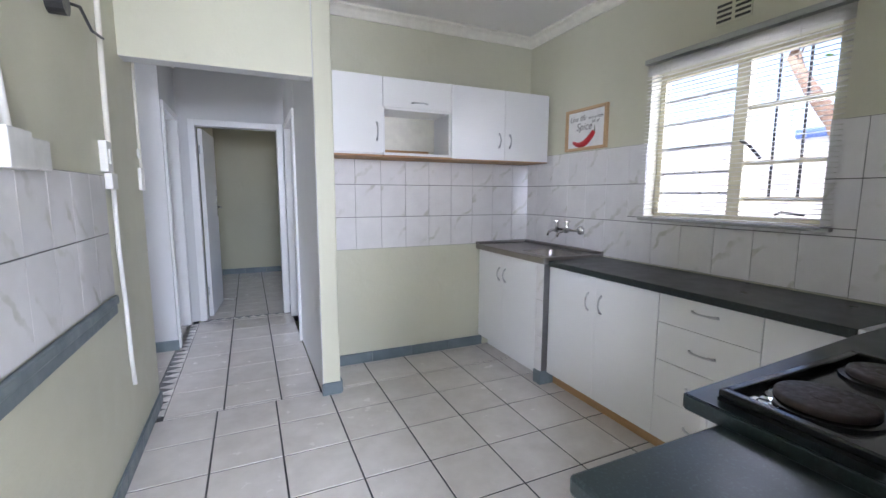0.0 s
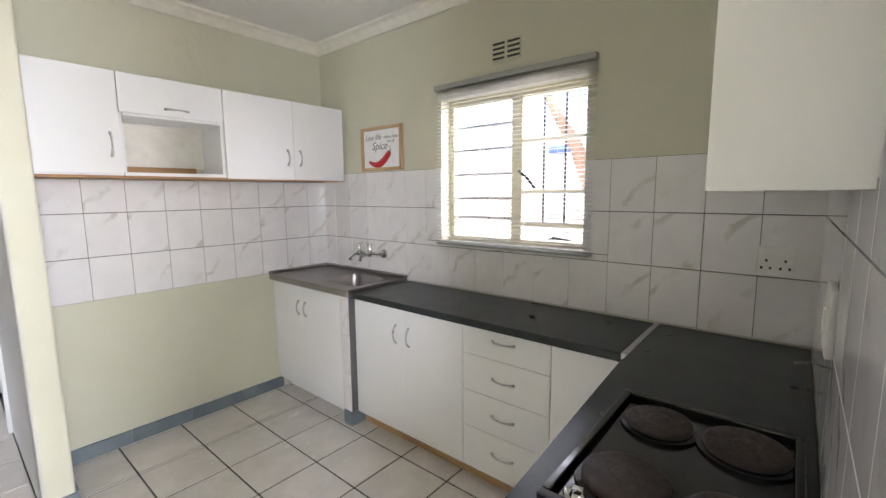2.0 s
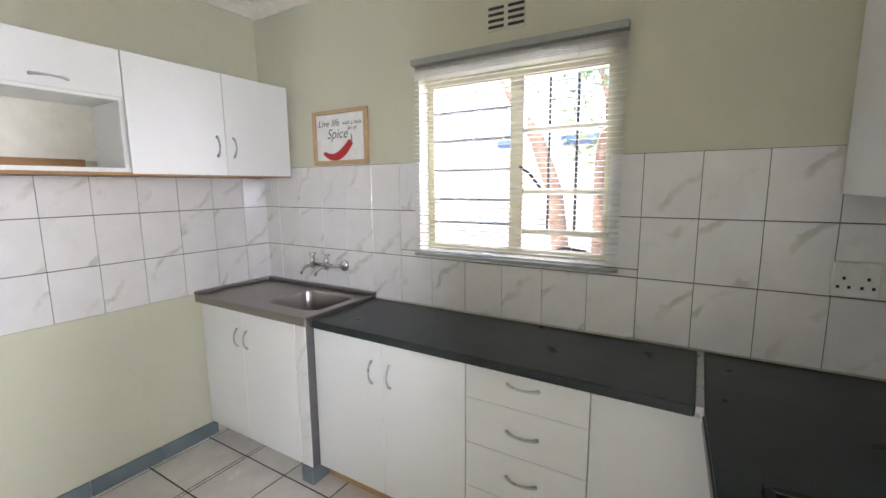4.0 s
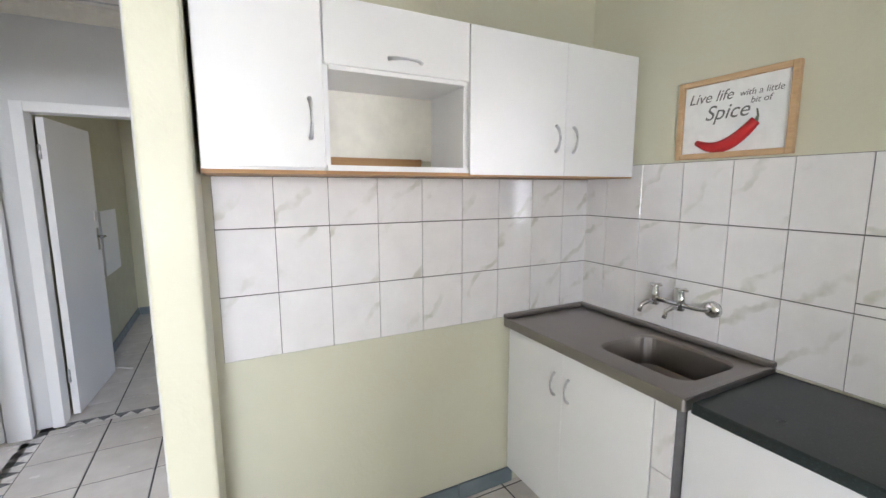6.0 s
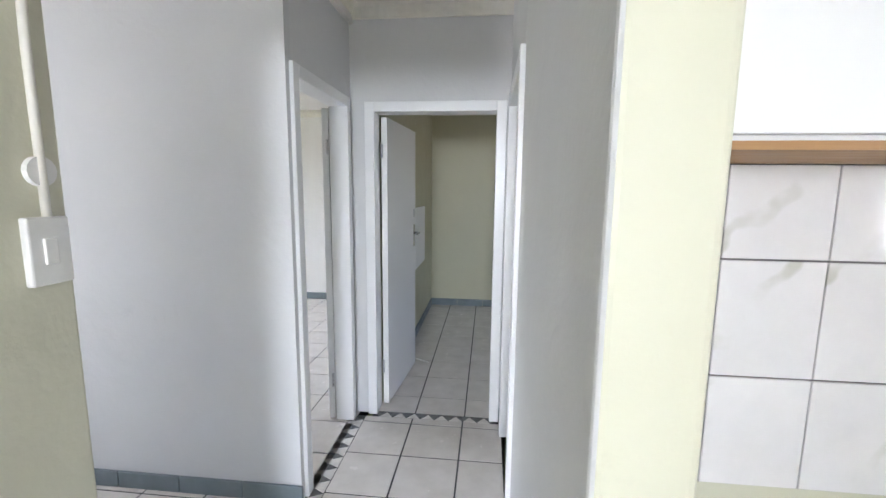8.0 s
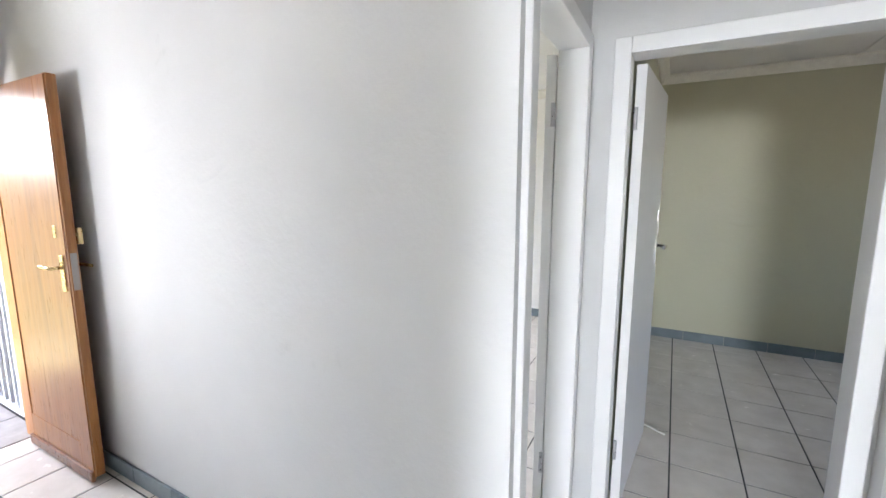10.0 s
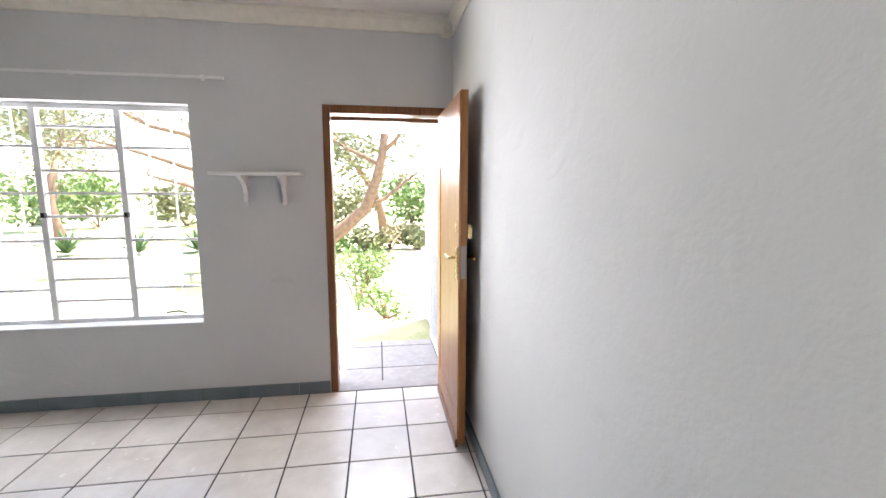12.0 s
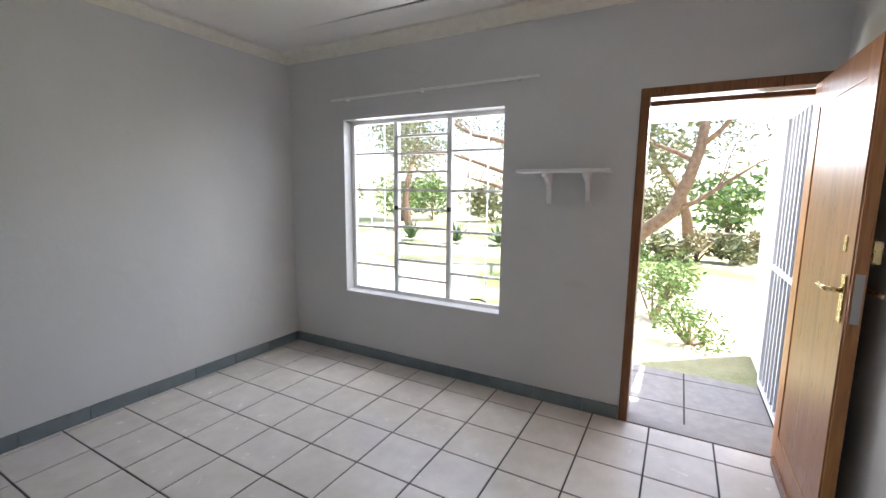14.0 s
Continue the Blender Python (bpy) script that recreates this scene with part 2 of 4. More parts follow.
def tube(bm, pts, r, seg=8, flat=1.0):
    """A round bar along points; r is one radius or one for each point."""
    pts = [Vector(p) for p in pts]
    rs = r if isinstance(r, (list, tuple)) else [r] * len(pts)
    rings, last = [], None
    for i, p in enumerate(pts):
        d = (pts[min(i + 1, len(pts) - 1)] - pts[max(i - 1, 0)]).normalized()
        side = d.orthogonal().normalized() if last is None else (last - d * last.dot(d)).normalized()
        last = side
        up = d.cross(side)
        rings.append([bm.verts.new(p + rs[i] * (math.cos(a) * side + flat * math.sin(a) * up)) for a in (2 * math.pi * k / seg for k in range(seg))])
    for a, b in zip(rings, rings[1:]):
        for k in range(seg):
            bm.faces.new((a[k], a[(k + 1) % seg], b[(k + 1) % seg], b[k]))
    bm.faces.new(rings[0][::-1])
    bm.faces.new(rings[-1])
    return bm


def prism(bm, pts, vec):
    """A flat outline pushed along vec."""
    a = [bm.verts.new(p) for p in pts]
    b = [bm.verts.new(Vector(p) + Vector(vec)) for p in pts]
    bm.faces.new(a[::-1])
    bm.faces.new(b)
    for i in range(len(a)):
        bm.faces.new((a[i], a[(i + 1) % len(a)], b[(i + 1) % len(a)], b[i]))
    bmesh.ops.recalc_face_normals(bm, faces=bm.faces)
    return bm


def obj(name, bm, material, smooth=False):
    me = bpy.data.meshes.new(name)
    bm.to_mesh(me)
    bm.free()
    for m in material if isinstance(material, (list, tuple)) else [material]:
        me.materials.append(m)
    if smooth:
        me.shade_smooth()
    return new(name, me)


def thing(name, base, label, category, group="", kind=""):
    ob = new(name)
    ob.location = base
    ob.empty_display_size = 0.1
    return tagged(ob, label, category, group, kind)


def under(ob, parent):
    ob.parent = parent
    ob.matrix_parent_inverse = Matrix.Translation(parent.location).inverted() if parent.data is None else Matrix.Identity(4)
    return ob


def part(name, bm, material, parent, label="", smooth=False):
    return tagged(under(obj(name, bm, material, smooth), parent), label)


def struct(name, bm, material, label, category="", smooth=False):
    return tagged(obj(name, bm, material, smooth), label, category or name.split("_")[0], kind="structure")


def wall(name, boxes, mats, label, bevel=0.0):
    """Butted blocks as one wall; mats: material for each way a face looks (+x, -x, +y, -y), '' for the rest."""
    bm = bmesh.new()
    for b in boxes:
        bx(bm, *b, bevel=bevel, seg=3)
    bm.normal_update()
    slots = list(dict.fromkeys(mats.values()))
    for f in bm.faces:
        n = f.normal
        key = ("+x" if n.x > 0 else "-x") if abs(n.x) > 0.7 else ("+y" if n.y > 0 else "-y") if abs(n.y) > 0.7 else ("+z" if n.z > 0 else "-z")
        f.material_index = slots.index(mats.get(key, mats[""]))
    return struct(name, bm, slots, label, "wall")


# ---- the house: plan ----
KX0, KX1, KY0, KY1 = -0.25, 2.655, 1.245, 4.385
LX0, LY0, WY, END = -3.31, 1.45, 5.31, 6.19
H = 2.68
TOP = 2.80

wall("wall_kitchen_east", [(KX1, -0.8, 0, 2.82, 2.17, TOP), (KX1, 3.11, 0, 2.82, KY1, TOP), (KX1, 2.17, 0, 2.82, 3.11, 1.20), (KX1, 2.17, 2.09, 2.82, 3.11, TOP)],
     {"": KITCHEN, "+x": WHITEP}, "sage green painted plaster wall with a window opening")
wall("wall_kitchen_north", [(0.84, KY1, 0, 2.82, 4.50, TOP)], {"": KITCHEN, "+y": WHITEP}, "sage green plaster wall behind the wall cabinets")
wall("wall_kitchen_west", [(-0.37, 1.33, 0, KX0, 4.25, TOP)], {"": KITCHEN, "-x": LOUNGE}, "painted partition wall, sage one side and grey the other", 0.008)
wall("wall_lintel", [(KX0, 3.93, 2.05, 0.72, 4.05, TOP)], {"": HALLP, "-y": KITCHEN}, "plastered lintel over the wide passage opening")
wall("wall_pier", [(0.72, 3.93, 0, 0.84, 5.14, TOP)], {"": HALLP, "-y": KITCHEN, "+x": KITCHEN}, "uneven plaster pier between kitchen and passage", 0.012)
wall("wall_hall_east", [(0.72, 5.143, 2.05, 0.84, 6.03, TOP), (0.72, 6.03, 0, 0.84, END, TOP)], {"": HALLP}, "grey white passage wall with a door")
wall("wall_kitchen_south", [(0.80, 1.125, 0, 2.655, KY0, TOP)], {"": KITCHEN}, "sage plaster wall behind the cooker")
wall("wall_lounge_north", [(-3.46, WY, 0, -0.37, 5.415, TOP), (-0.37, WY, 0, -0.285, 5.365, TOP)], {"": LOUNGE, "+y": WHITEP}, "lumpy pale grey plaster wall of the lounge", 0.0)
wall("wall_hall_west", [(-0.37, 5.365, 2.07, -0.285, 6.09, TOP), (-0.37, 6.09, 0, -0.285, END, TOP)], {"": HALLP, "-x": WHITEP}, "grey white passage wall with a doorway")
wall("wall_hall_end", [(-0.37, END, 0, -0.16, 6.29, TOP), (0.675, END, 0, 0.84, 6.29, TOP), (-0.16, END, 2.05, 0.675, 6.29, TOP)],
     {"": HALLP, "+y": ENDP}, "grey white passage end wall with a doorway")
wall("wall_lounge_west", [(-3.46, LY0, 0, LX0, 2.09, TOP), (-3.46, 3.545, 0, LX0, 4.40, TOP), (-3.46, 5.295, 0, LX0, WY, TOP), (-3.46, 2.09, 0, LX0, 3.545, 0.57),
     (-3.46, 2.09, 2.055, LX0, 3.545, TOP), (-3.46, 4.40, 2.08, LX0, 5.295, TOP)], {"": LOUNGE, "-x": WHITEP}, "pale grey plaster wall with window and front door")
wall("wall_lounge_south", [(-3.46, 1.33, 0, -0.37, LY0, TOP)], {"": LOUNGE, "-y": WHITEP}, "plain pale grey plaster wall")
wall("wall_bedroom_west", [(-3.46, 5.415, 0, LX0, 6.6, TOP), (-3.46, 8.1, 0, LX0, 9.1, TOP), (-3.46, 6.6, 0, LX0, 8.1, 0.8), (-3.46, 6.6, 2.06, LX0, 8.1, TOP)], {"": WHITEP}, "white plaster wall of the bedroom")
wall("wall_bedroom_north", [(-3.46, 9.1, 0, -0.26, 9.2, TOP)], {"": WHITEP}, "white plaster wall of the bedroom")
wall("wall_bedroom_east", [(-0.26, 6.29, 0, -0.135, 9.2, TOP)], {"": ENDP, "-x": WHITEP}, "partition wall between bedroom and end room")
wall("wall_end_room_north", [(-0.135, 9.03, 0, 2.82, 9.2, TOP)], {"": ENDP}, "olive green plaster wall of the end room")
wall("wall_end_room_east", [(2.655, 4.50, 0, 2.82, 7.1, TOP), (2.655, 8.3, 0, 2.82, 9.03, TOP), (2.655, 7.1, 0, 2.82, 8.3, 1.0), (2.655, 7.1, 2.05, 2.82, 8.3, TOP)], {"": ENDP}, "olive green plaster wall of the end room")
wall("wall_end_room_south", [(0.84, 6.19, 0, 2.655, 6.29, TOP)], {"": ENDP}, "olive green plaster wall of the end room")
# Unseen walls; both doorways are made up to pass the fill lamps' light.
wall("wall_back_west", [(-0.37, -0.8, 0, KX0, -0.60, TOP), (-0.37, -0.60, 2.05, KX0, 0.32, TOP), (-0.37, 0.32, 0, KX0, 1.33, TOP)], {"": KITCHEN, "-x": WHITEP}, "unseen sage plaster wall, side doorway added to let light in")
wall("wall_back_south", [(-0.37, -0.92, 0, 0.0, -0.8, TOP), (0.95, -0.92, 0, 2.82, -0.8, TOP), (0.0, -0.92, 2.05, 0.95, -0.8, TOP)], {"": KITCHEN}, "unseen sage plaster wall, back doorway added to let light in")

# Added blocks close the gap where daylight leaked in beneath the wall.
struct("wall_foundation", bx(block(-3.47, 1.33, -0.2, -3.302, 3.598, -0.003), -3.47, 5.415, -0.2, -3.462, 9.2, -0.003), WHITEP, "unseen blocks under the outer wall that stop light leaking in", "wall")

# ---- ceilings, cornices ----
def ceiling(name, x0, y0, x1, y1, z, label):
    return struct(name, block(x0, y0, z, x1, y1, z + 0.05), CEIL, label, "ceiling")


ceiling("ceiling_kitchen", KX0, -0.8, KX1, KY1, H, "pale painted kitchen ceiling")
ceiling("ceiling_hall", -0.37, 4.05, 0.72, END, 2.665, "pale painted passage ceiling")
bm = bmesh.new()
prism(bm, [(LX0, LY0, 2.665), (-2.903, LY0, 2.665), (-2.903, 2.15, 2.665), (-2.935, 3.1, 2.665), (-2.95, 4.2, 2.665), (-2.95, WY, 2.665), (LX0, WY, 2.665)], (0, 0, 0.01))
for x0, x1 in ((-2.90, -1.70), (-1.697, -0.37)):
    bx(bm, x0, LY0, 2.665, x1, WY, 2.675)
struct("ceiling_lounge", bm, CEIL, "ceiling boards with a dark open joint", "ceiling")
# Black sheet over the open joint: the roof space's shade as colour.
struct("ceiling_lounge_void", block(-3.31, LY0, 2.74, -0.37, WY, 2.78), BLACK, "black sheet standing in for the shade above the open joint", "ceiling")
ceiling("ceiling_bedroom", LX0, 5.415, -0.26, 9.1, 2.55, "white bedroom ceiling")
bm = bmesh.new()
for k in range(4):
    bx(bm, -0.135 + 0.7 * k, 6.29, 2.55 + 0.006 * (k % 2), 0.563 + 0.7 * k, 9.03, 2.6)
struct("ceiling_end_room", bm, CEIL, "boarded pale ceiling of the end room", "ceiling")
# Out of view; its west eave is sized to keep sun off the floor.
struct("roof", block(-4.4, -1.4, 2.83, 3.4, 9.7, 2.95), RUST, "unseen red sheet roof, west eave widened to block sun", "roof")


def cornice(name, a, b, inward, drop, out, top, label="cream plaster cornice"):
    """A coved strip along the wall from a to b; inward points into the room."""
    n = Vector((*inward, 0))
    prof = [(0.0, 0.0), (0.0, -drop), (out * 0.2, -drop), (out * 0.35, -drop * 0.72), (out * 0.62, -drop * 0.38), (out, -drop * 0.2), (out, 0.0)]
    pts = [Vector((*a, top)) + n * p + Vector((0, 0, q)) for p, q in prof]
    return struct(name, prism(bmesh.new(), pts, Vector((*b, 0)) - Vector((*a, 0))), CORNICE, label, "cornice")


cornice("cornice_kitchen_north", (0.84, KY1), (KX1, KY1), (0, -1), 0.075, 0.07, H)
cornice("cornice_kitchen_east", (KX1, KY0), (KX1, KY1), (-1, 0), 0.075, 0.07, H)
cornice("cornice_hall_end", (-0.285, END), (0.72, END), (0, -1), 0.09, 0.08, 2.665)
cornice("cornice_hall_west", (-0.285, WY), (-0.285, END), (1, 0), 0.09, 0.08, 2.665)
cornice("cornice_lounge_west", (LX0, LY0), (LX0, WY), (1, 0), 0.09, 0.10, 2.665)
cornice("cornice_lounge_south", (LX0, LY0), (-0.37, LY0), (0, 1), 0.09, 0.03, 2.665)
cornice("cornice_lounge_north", (LX0, WY), (-0.37, WY), (0, -1), 0.09, 0.05, 2.665)
cornice("cornice_end_room", (-0.135, 9.03), (2.655, 9.03), (0, -1), 0.08, 0.07, 2.55)
cornice("cornice_end_room_west", (-0.135, 6.29), (-0.135, 9.03), (1, 0), 0.08, 0.07, 2.55)
cornice("cornice_bedroom", (LX0, 9.1), (-0.26, 9.1), (0, -1), 0.08, 0.07, 2.55)


# ---- skirting: painted tile strips ----
def skirting(name, a, b, inward, h=0.085, step=0.34):
    root = tagged(new(name), "blue grey tile skirting along the wall foot", "skirting", kind="structure")
    a, b, n = Vector((*a, 0)), Vector((*b, 0)), Vector((*inward, 0))
    length, d = (b - a).length, (b - a).normalized()
    s = 0.0
    while s < length - 0.01:
        e = min(s + step, length)
        p, q = a + d * (s + 0.0015), a + d * (e - 0.0015) + n * 0.014
        lo, hi = [min(u, v) for u, v in zip(p, q)], [max(u, v) for u, v in zip(p, q)]
        part("skirting_tile", block(lo[0], lo[1], 0.0, hi[0], hi[1], h, bevel=0.003, seg=1), SKIRT, root)
        s = e
    return root


skirting("baseboard_kitchen_north", (0.84, KY1), (2.19, KY1), (0, -1))
skirting("baseboard_kitchen_west", (KX0, 1.33), (KX0, 4.25), (1, 0))
skirting("baseboard_pier_south", (0.715, 3.93), (0.845, 3.93), (0, -1), 0.085)
skirting("baseboard_pier_east", (0.84, 3.93), (0.84, 4.37), (1, 0))
skirting("baseboard_lounge_west", (LX0, LY0), (LX0, 4.395), (1, 0), 0.09)
skirting("baseboard_lounge_south", (LX0 + 0.015, LY0), (-0.37, LY0), (0, 1), 0.09)
skirting("baseboard_lounge_north", (LX0, WY), (-0.275, WY), (0, -1), 0.09)
skirting("baseboard_hall_end", (0.70, END), (0.72, END), (0, -1), 0.09)
skirting("baseboard_end_room_north", (-0.12, 9.03), (2.6, 9.03), (0, -1), 0.09)
skirting("baseboard_end_room_west", (-0.135, 6.4), (-0.135, 9.03), (1, 0), 0.09)
skirting("baseboard_bedroom", (-3.3, 9.1), (-0.26, 9.1), (0, -1), 0.09)


# ---- doors ----
def frame_set(root, axis, c0, c1, s0, s1, top, w, material, ends=True):
    """Two jambs and a head. axis: the way the wall runs; s: span of the opening, c: depth of the frame."""
    for n, (a, b, z0, z1) in (("jamb", (s0, s0 + w, 0, top)), ("jamb", (s1 - w, s1, 0, top)), ("head", (s0 + w, s1 - w, top - w, top))):
        if axis == "x":
            part(n, block(a, c0, z0, b, c1, z1, bevel=0.004), material, root)
        else:
            part(n, block(c0, a, z0, c1, b, z1, bevel=0.004), material, root)


def lever(root, p, along, out, material):
    """A lever handle with its long plate; along and out are unit vectors."""
    p, along, out = Vector(p), Vector(along), Vector(out)
    up = Vector((0, 0, 1))
    ends = [p - along * 0.02 - up * 0.12, p + along * 0.02 + up * 0.06 + out * 0.006]
    lo, hi = [min(u, v) for u, v in zip(*ends)], [max(u, v) for u, v in zip(*ends)]
    plate = part("lock_plate", block(*lo, *hi, bevel=0.002), material, root, "metal lock plate")
    bm = tube(bmesh.new(), [p, p + out * 0.045, p + out * 0.05 + along * 0.03, p + out * 0.048 + along * 0.12], 0.009, 8)
    part("lever_handle", bm, material, plate, "metal lever handle", True)


door = thing("door_1", (0.26, END, 0), "white painted door standing open into the end room", "door", kind="structure")
frame_set(door, "x", END - 0.025, 6.30, -0.19, 0.70, 2.085, 0.062, WHITE)
d = Vector((0.062, 0.75, 0)).normalized()
n = Vector((d.y, -d.x, 0))
o = Vector((-0.118, 6.31, 0.012))
leaf = part("leaf", prism(bmesh.new(), [o, o + d * 0.755, o + d * 0.755 + n * 0.04, o + n * 0.04], (0, 0, 2.0)), WHITE, door, "white flush door leaf")
pl = o + d * 0.69 + n * 0.041
part("lock_plate", prism(bmesh.new(), [pl - d * 0.02 + Vector((0, 0, 1.06)), pl + d * 0.02 + Vector((0, 0, 1.06)), pl + d * 0.02 + n * 0.005 + Vector((0, 0, 1.06)), pl - d * 0.02 + n * 0.005 + Vector((0, 0, 1.06))], (0, 0, 0.18)), CHROME, leaf)
part("lever_handle", tube(bmesh.new(), [pl + Vector((0, 0, 1.17)), pl + n * 0.05 + Vector((0, 0, 1.17)), pl + n * 0.05 - d * 0.1 + Vector((0, 0, 1.17))], 0.009), CHROME, leaf, "chrome lever handle", True)
pk = pl - d * 0.02 + Vector((0, 0, 1.30))
part("key_plate", prism(bmesh.new(), [pk, pk + d * 0.03, pk + d * 0.03 + n * 0.005, pk + n * 0.005], (0, 0, 0.07)), SATIN, leaf)
for z in (0.25, 1.75):
    part("hinge", tube(bmesh.new(), [(-0.112, 6.296, z), (-0.112, 6.296, z + 0.09)], 0.009), SATIN, door, "", True)

door2 = thing("door_2", (-0.31, 5.73, 0), "white door frame to the bedroom, door swung inside", "door", kind="structure")
frame_set(door2, "y", -0.385, -0.265, 5.345, 6.13, 2.10, 0.06, WHITE)
o2, d2 = Vector((-0.392, 6.075, 0.01)), Vector((-0.16, 0.98, 0)).normalized()
n2 = Vector((-d2.y, d2.x, 0)) * 0.038
part("leaf", prism(bmesh.new(), [o2, o2 + d2 * 0.66, o2 + d2 * 0.66 + n2, o2 + n2], (0, 0, 2.02)), WHITE, door2, "white flush door leaf folded back")
for z in (0.25, 1.75):
    part("hinge", tube(bmesh.new(), [(-0.39, 6.04, z), (-0.39, 6.04, z + 0.09)], 0.009), SATIN, door2, "", True)

door3 = thing("door_3", (0.78, 5.58, 0), "white frame and closed white door in the passage", "door", kind="structure")
frame_set(door3, "y", 0.70, 0.83, 5.12, 6.05, 2.075, 0.06, WHITE)
part("leaf", block(0.765, 5.18, 0.005, 0.80, 5.99, 2.015, bevel=0.003), WHITE, door3)

fdoor = thing("door_4", (LX0, 4.81, 0), "varnished hardwood front door standing open against the wall", "door", kind="structure")
for nme, (a, b, z0, z1) in (("jamb", (4.40, 4.452, 0, 2.08)), ("jamb", (5.25, 5.295, 0, 2.08)), ("head", (4.452, 5.25, 2.025, 2.08))):
    part(nme, block(-3.42, a, z0, LX0 + 0.012, b, z1, bevel=0.004), FRAMEW, fdoor)
part("rebate_strip", block(-3.40, 4.452, 1.985, -3.36, 5.25, 2.012), FRAMEW, fdoor)
part("threshold", block(-3.44, 4.452, -0.02, -3.30, 5.25, 0.006, bevel=0.003), PAVING, fdoor, "worn concrete threshold")
leaf = part("leaf", block(-3.29, 5.203, 0.035, -2.455, 5.243, 2.02, bevel=0.003), DOORW, fdoor, "glossy varnished teak leaf")
for x0, x1, z0, z1 in ((-3.285, -3.17, 0.04, 2.015), (-2.575, -2.46, 0.04, 2.015), (-3.17, -2.575, 1.89, 2.015), (-3.17, -2.575, 0.04, 0.2)):
    part("rail", block(x0, 5.198, z0, x1, 5.2045, z1, bevel=0.002), DOORW, leaf)
part("edge_lipping", block(-2.4555, 5.204, 0.04, -2.449, 5.242, 2.015), DOORW, leaf, "dark red lipping on the door edge")
part("weather_bar", block(-3.2, 5.185, 0.012, -2.46, 5.205, 0.07, bevel=0.006), FRAMEW, leaf, "dark weather bar")
lever(leaf, (-2.505, 5.198, 1.13), (-1, 0, 0), (0, -1, 0), BRASS)
part("edge_plate", block(-2.4495, 5.21, 1.02, -2.446, 5.236, 1.2), STEEL, leaf)
part("rim_lock", block(-2.53, 5.243, 1.24, -2.44, 5.268, 1.32, bevel=0.004), BRASS, leaf, "brass rim lock on the back")
part("keyhole", block(-2.56, 5.1945, 1.27, -2.53, 5.199, 1.33, bevel=0.001), BRASS, leaf)
part("lever_handle", tube(bmesh.new(), [(-2.53, 5.24, 1.13), (-2.53, 5.285, 1.13), (-2.44, 5.287, 1.13)], 0.008), BRASS, leaf, "", True)

# ---- lounge window ----
win = thing("window_2", (LX0, 2.82, 0.57), "white steel casement window with burglar bars", "window", kind="structure")
YS, XW = (2.115, 2.563, 3.065, 3.52), -3.425
part("window_frame", bx(bx(bx(block(XW - 0.02, 2.09, 0.575, XW + 0.02, 2.125, 2.05), XW - 0.02, 3.51, 0.575, XW + 0.02, 3.545, 2.05), XW - 0.02, 2.125, 2.02, XW + 0.02, 3.51, 2.05), XW - 0.02, 2.125, 0.575, XW + 0.02, 3.51, 0.61), WHITE, win)
part("window_sill", block(-3.46, 2.09, 0.572, LX0 + 0.012, 3.545, 0.582, bevel=0.003), WHITE, win, "white painted sill")
for y in YS[1:3]:
    part("mullion", block(XW - 0.022, y - 0.02, 0.6, XW + 0.022, y + 0.02, 2.03, bevel=0.004), WHITE, win)
for y0, y1, zs in ((YS[0], YS[1], (1.777, 1.471, 1.152, 0.815)), (YS[1], YS[2], (1.908, 1.768, 1.621, 1.473, 1.318, 1.167, 1.027, 0.886, 0.735)), (YS[2], YS[3], (1.777, 1.471, 1.152, 0.815))):
    for z in zs:
        part("glazing_bar", block(XW - 0.012, y0 + 0.018, z - 0.009, XW + 0.014, y1 - 0.018, z + 0.009, bevel=0.002), WHITE, win)
    pane = part("pane", block(XW - 0.004, y0, 0.6, XW - 0.001, y1, 2.04), GLASS, win)
    pane.visible_shadow = False
for y in (2.255, 2.40, 3.215, 3.365):
    part("burglar_bar", tube(bmesh.new(), [(XW - 0.045, y, 0.6), (XW - 0.045, y, 2.03)], 0.006, 6), WHITE, win, "", True)
part("stay", tube(bmesh.new(), [(XW + 0.02, 3.40, 0.625), (XW + 0.05, 3.36, 0.65), (XW + 0.05, 3.28, 0.64)], 0.007), BLACK, win, "dark casement stay", True)
for y, z in ((2.575, 1.31), (3.078, 1.31)):
    part("catch", block(XW + 0.018, y - 0.012, z, XW + 0.05, y + 0.012, z + 0.035, bevel=0.004), BLACK, win)
for nm, x0, x1, y0, y1, z0, z1 in (("window_3", -3.43, -3.41, 6.6, 8.1, 0.8, 2.06), ("window_4", 2.74, 2.76, 7.1, 8.3, 1.0, 2.05)):
    bm = bx(bx(block(x0, y0, z0, x1, y0 + 0.04, z1), x0, y1 - 0.04, z0, x1, y1, z1), x0, (y0 + y1) / 2 - 0.02, z0, x1, (y0 + y1) / 2 + 0.02, z1)
    struct(nm, bm, WHITE, "plain steel window frame lighting the room", "window")

# ---- kitchen window, blind ----
win = thing("window_1", (KX1, 2.64, 1.2), "cream painted steel kitchen window with louvre panes and bars", "window", kind="structure")
XK = 2.76
part("window_frame", bx(bx(bx(bx(bmesh.new(), XK - 0.02, 2.17, 1.2, XK + 0.02, 2.205, 2.09), XK - 0.02, 3.075, 1.2, XK + 0.02, 3.11, 2.09), XK - 0.02, 2.205, 2.045, XK + 0.02, 3.075, 2.09), XK - 0.02, 2.205, 1.2, XK + 0.02, 3.075, 1.235), CREAM, win)
part("mullion", block(XK - 0.025, 2.575, 1.23, XK + 0.025, 2.645, 2.05, bevel=0.005), CREAM, win)
part("window_sill", block(KX1 - 0.004, 2.172, 1.2, XK, 3.108, 1.206), WTILE, win, "tiled sill")
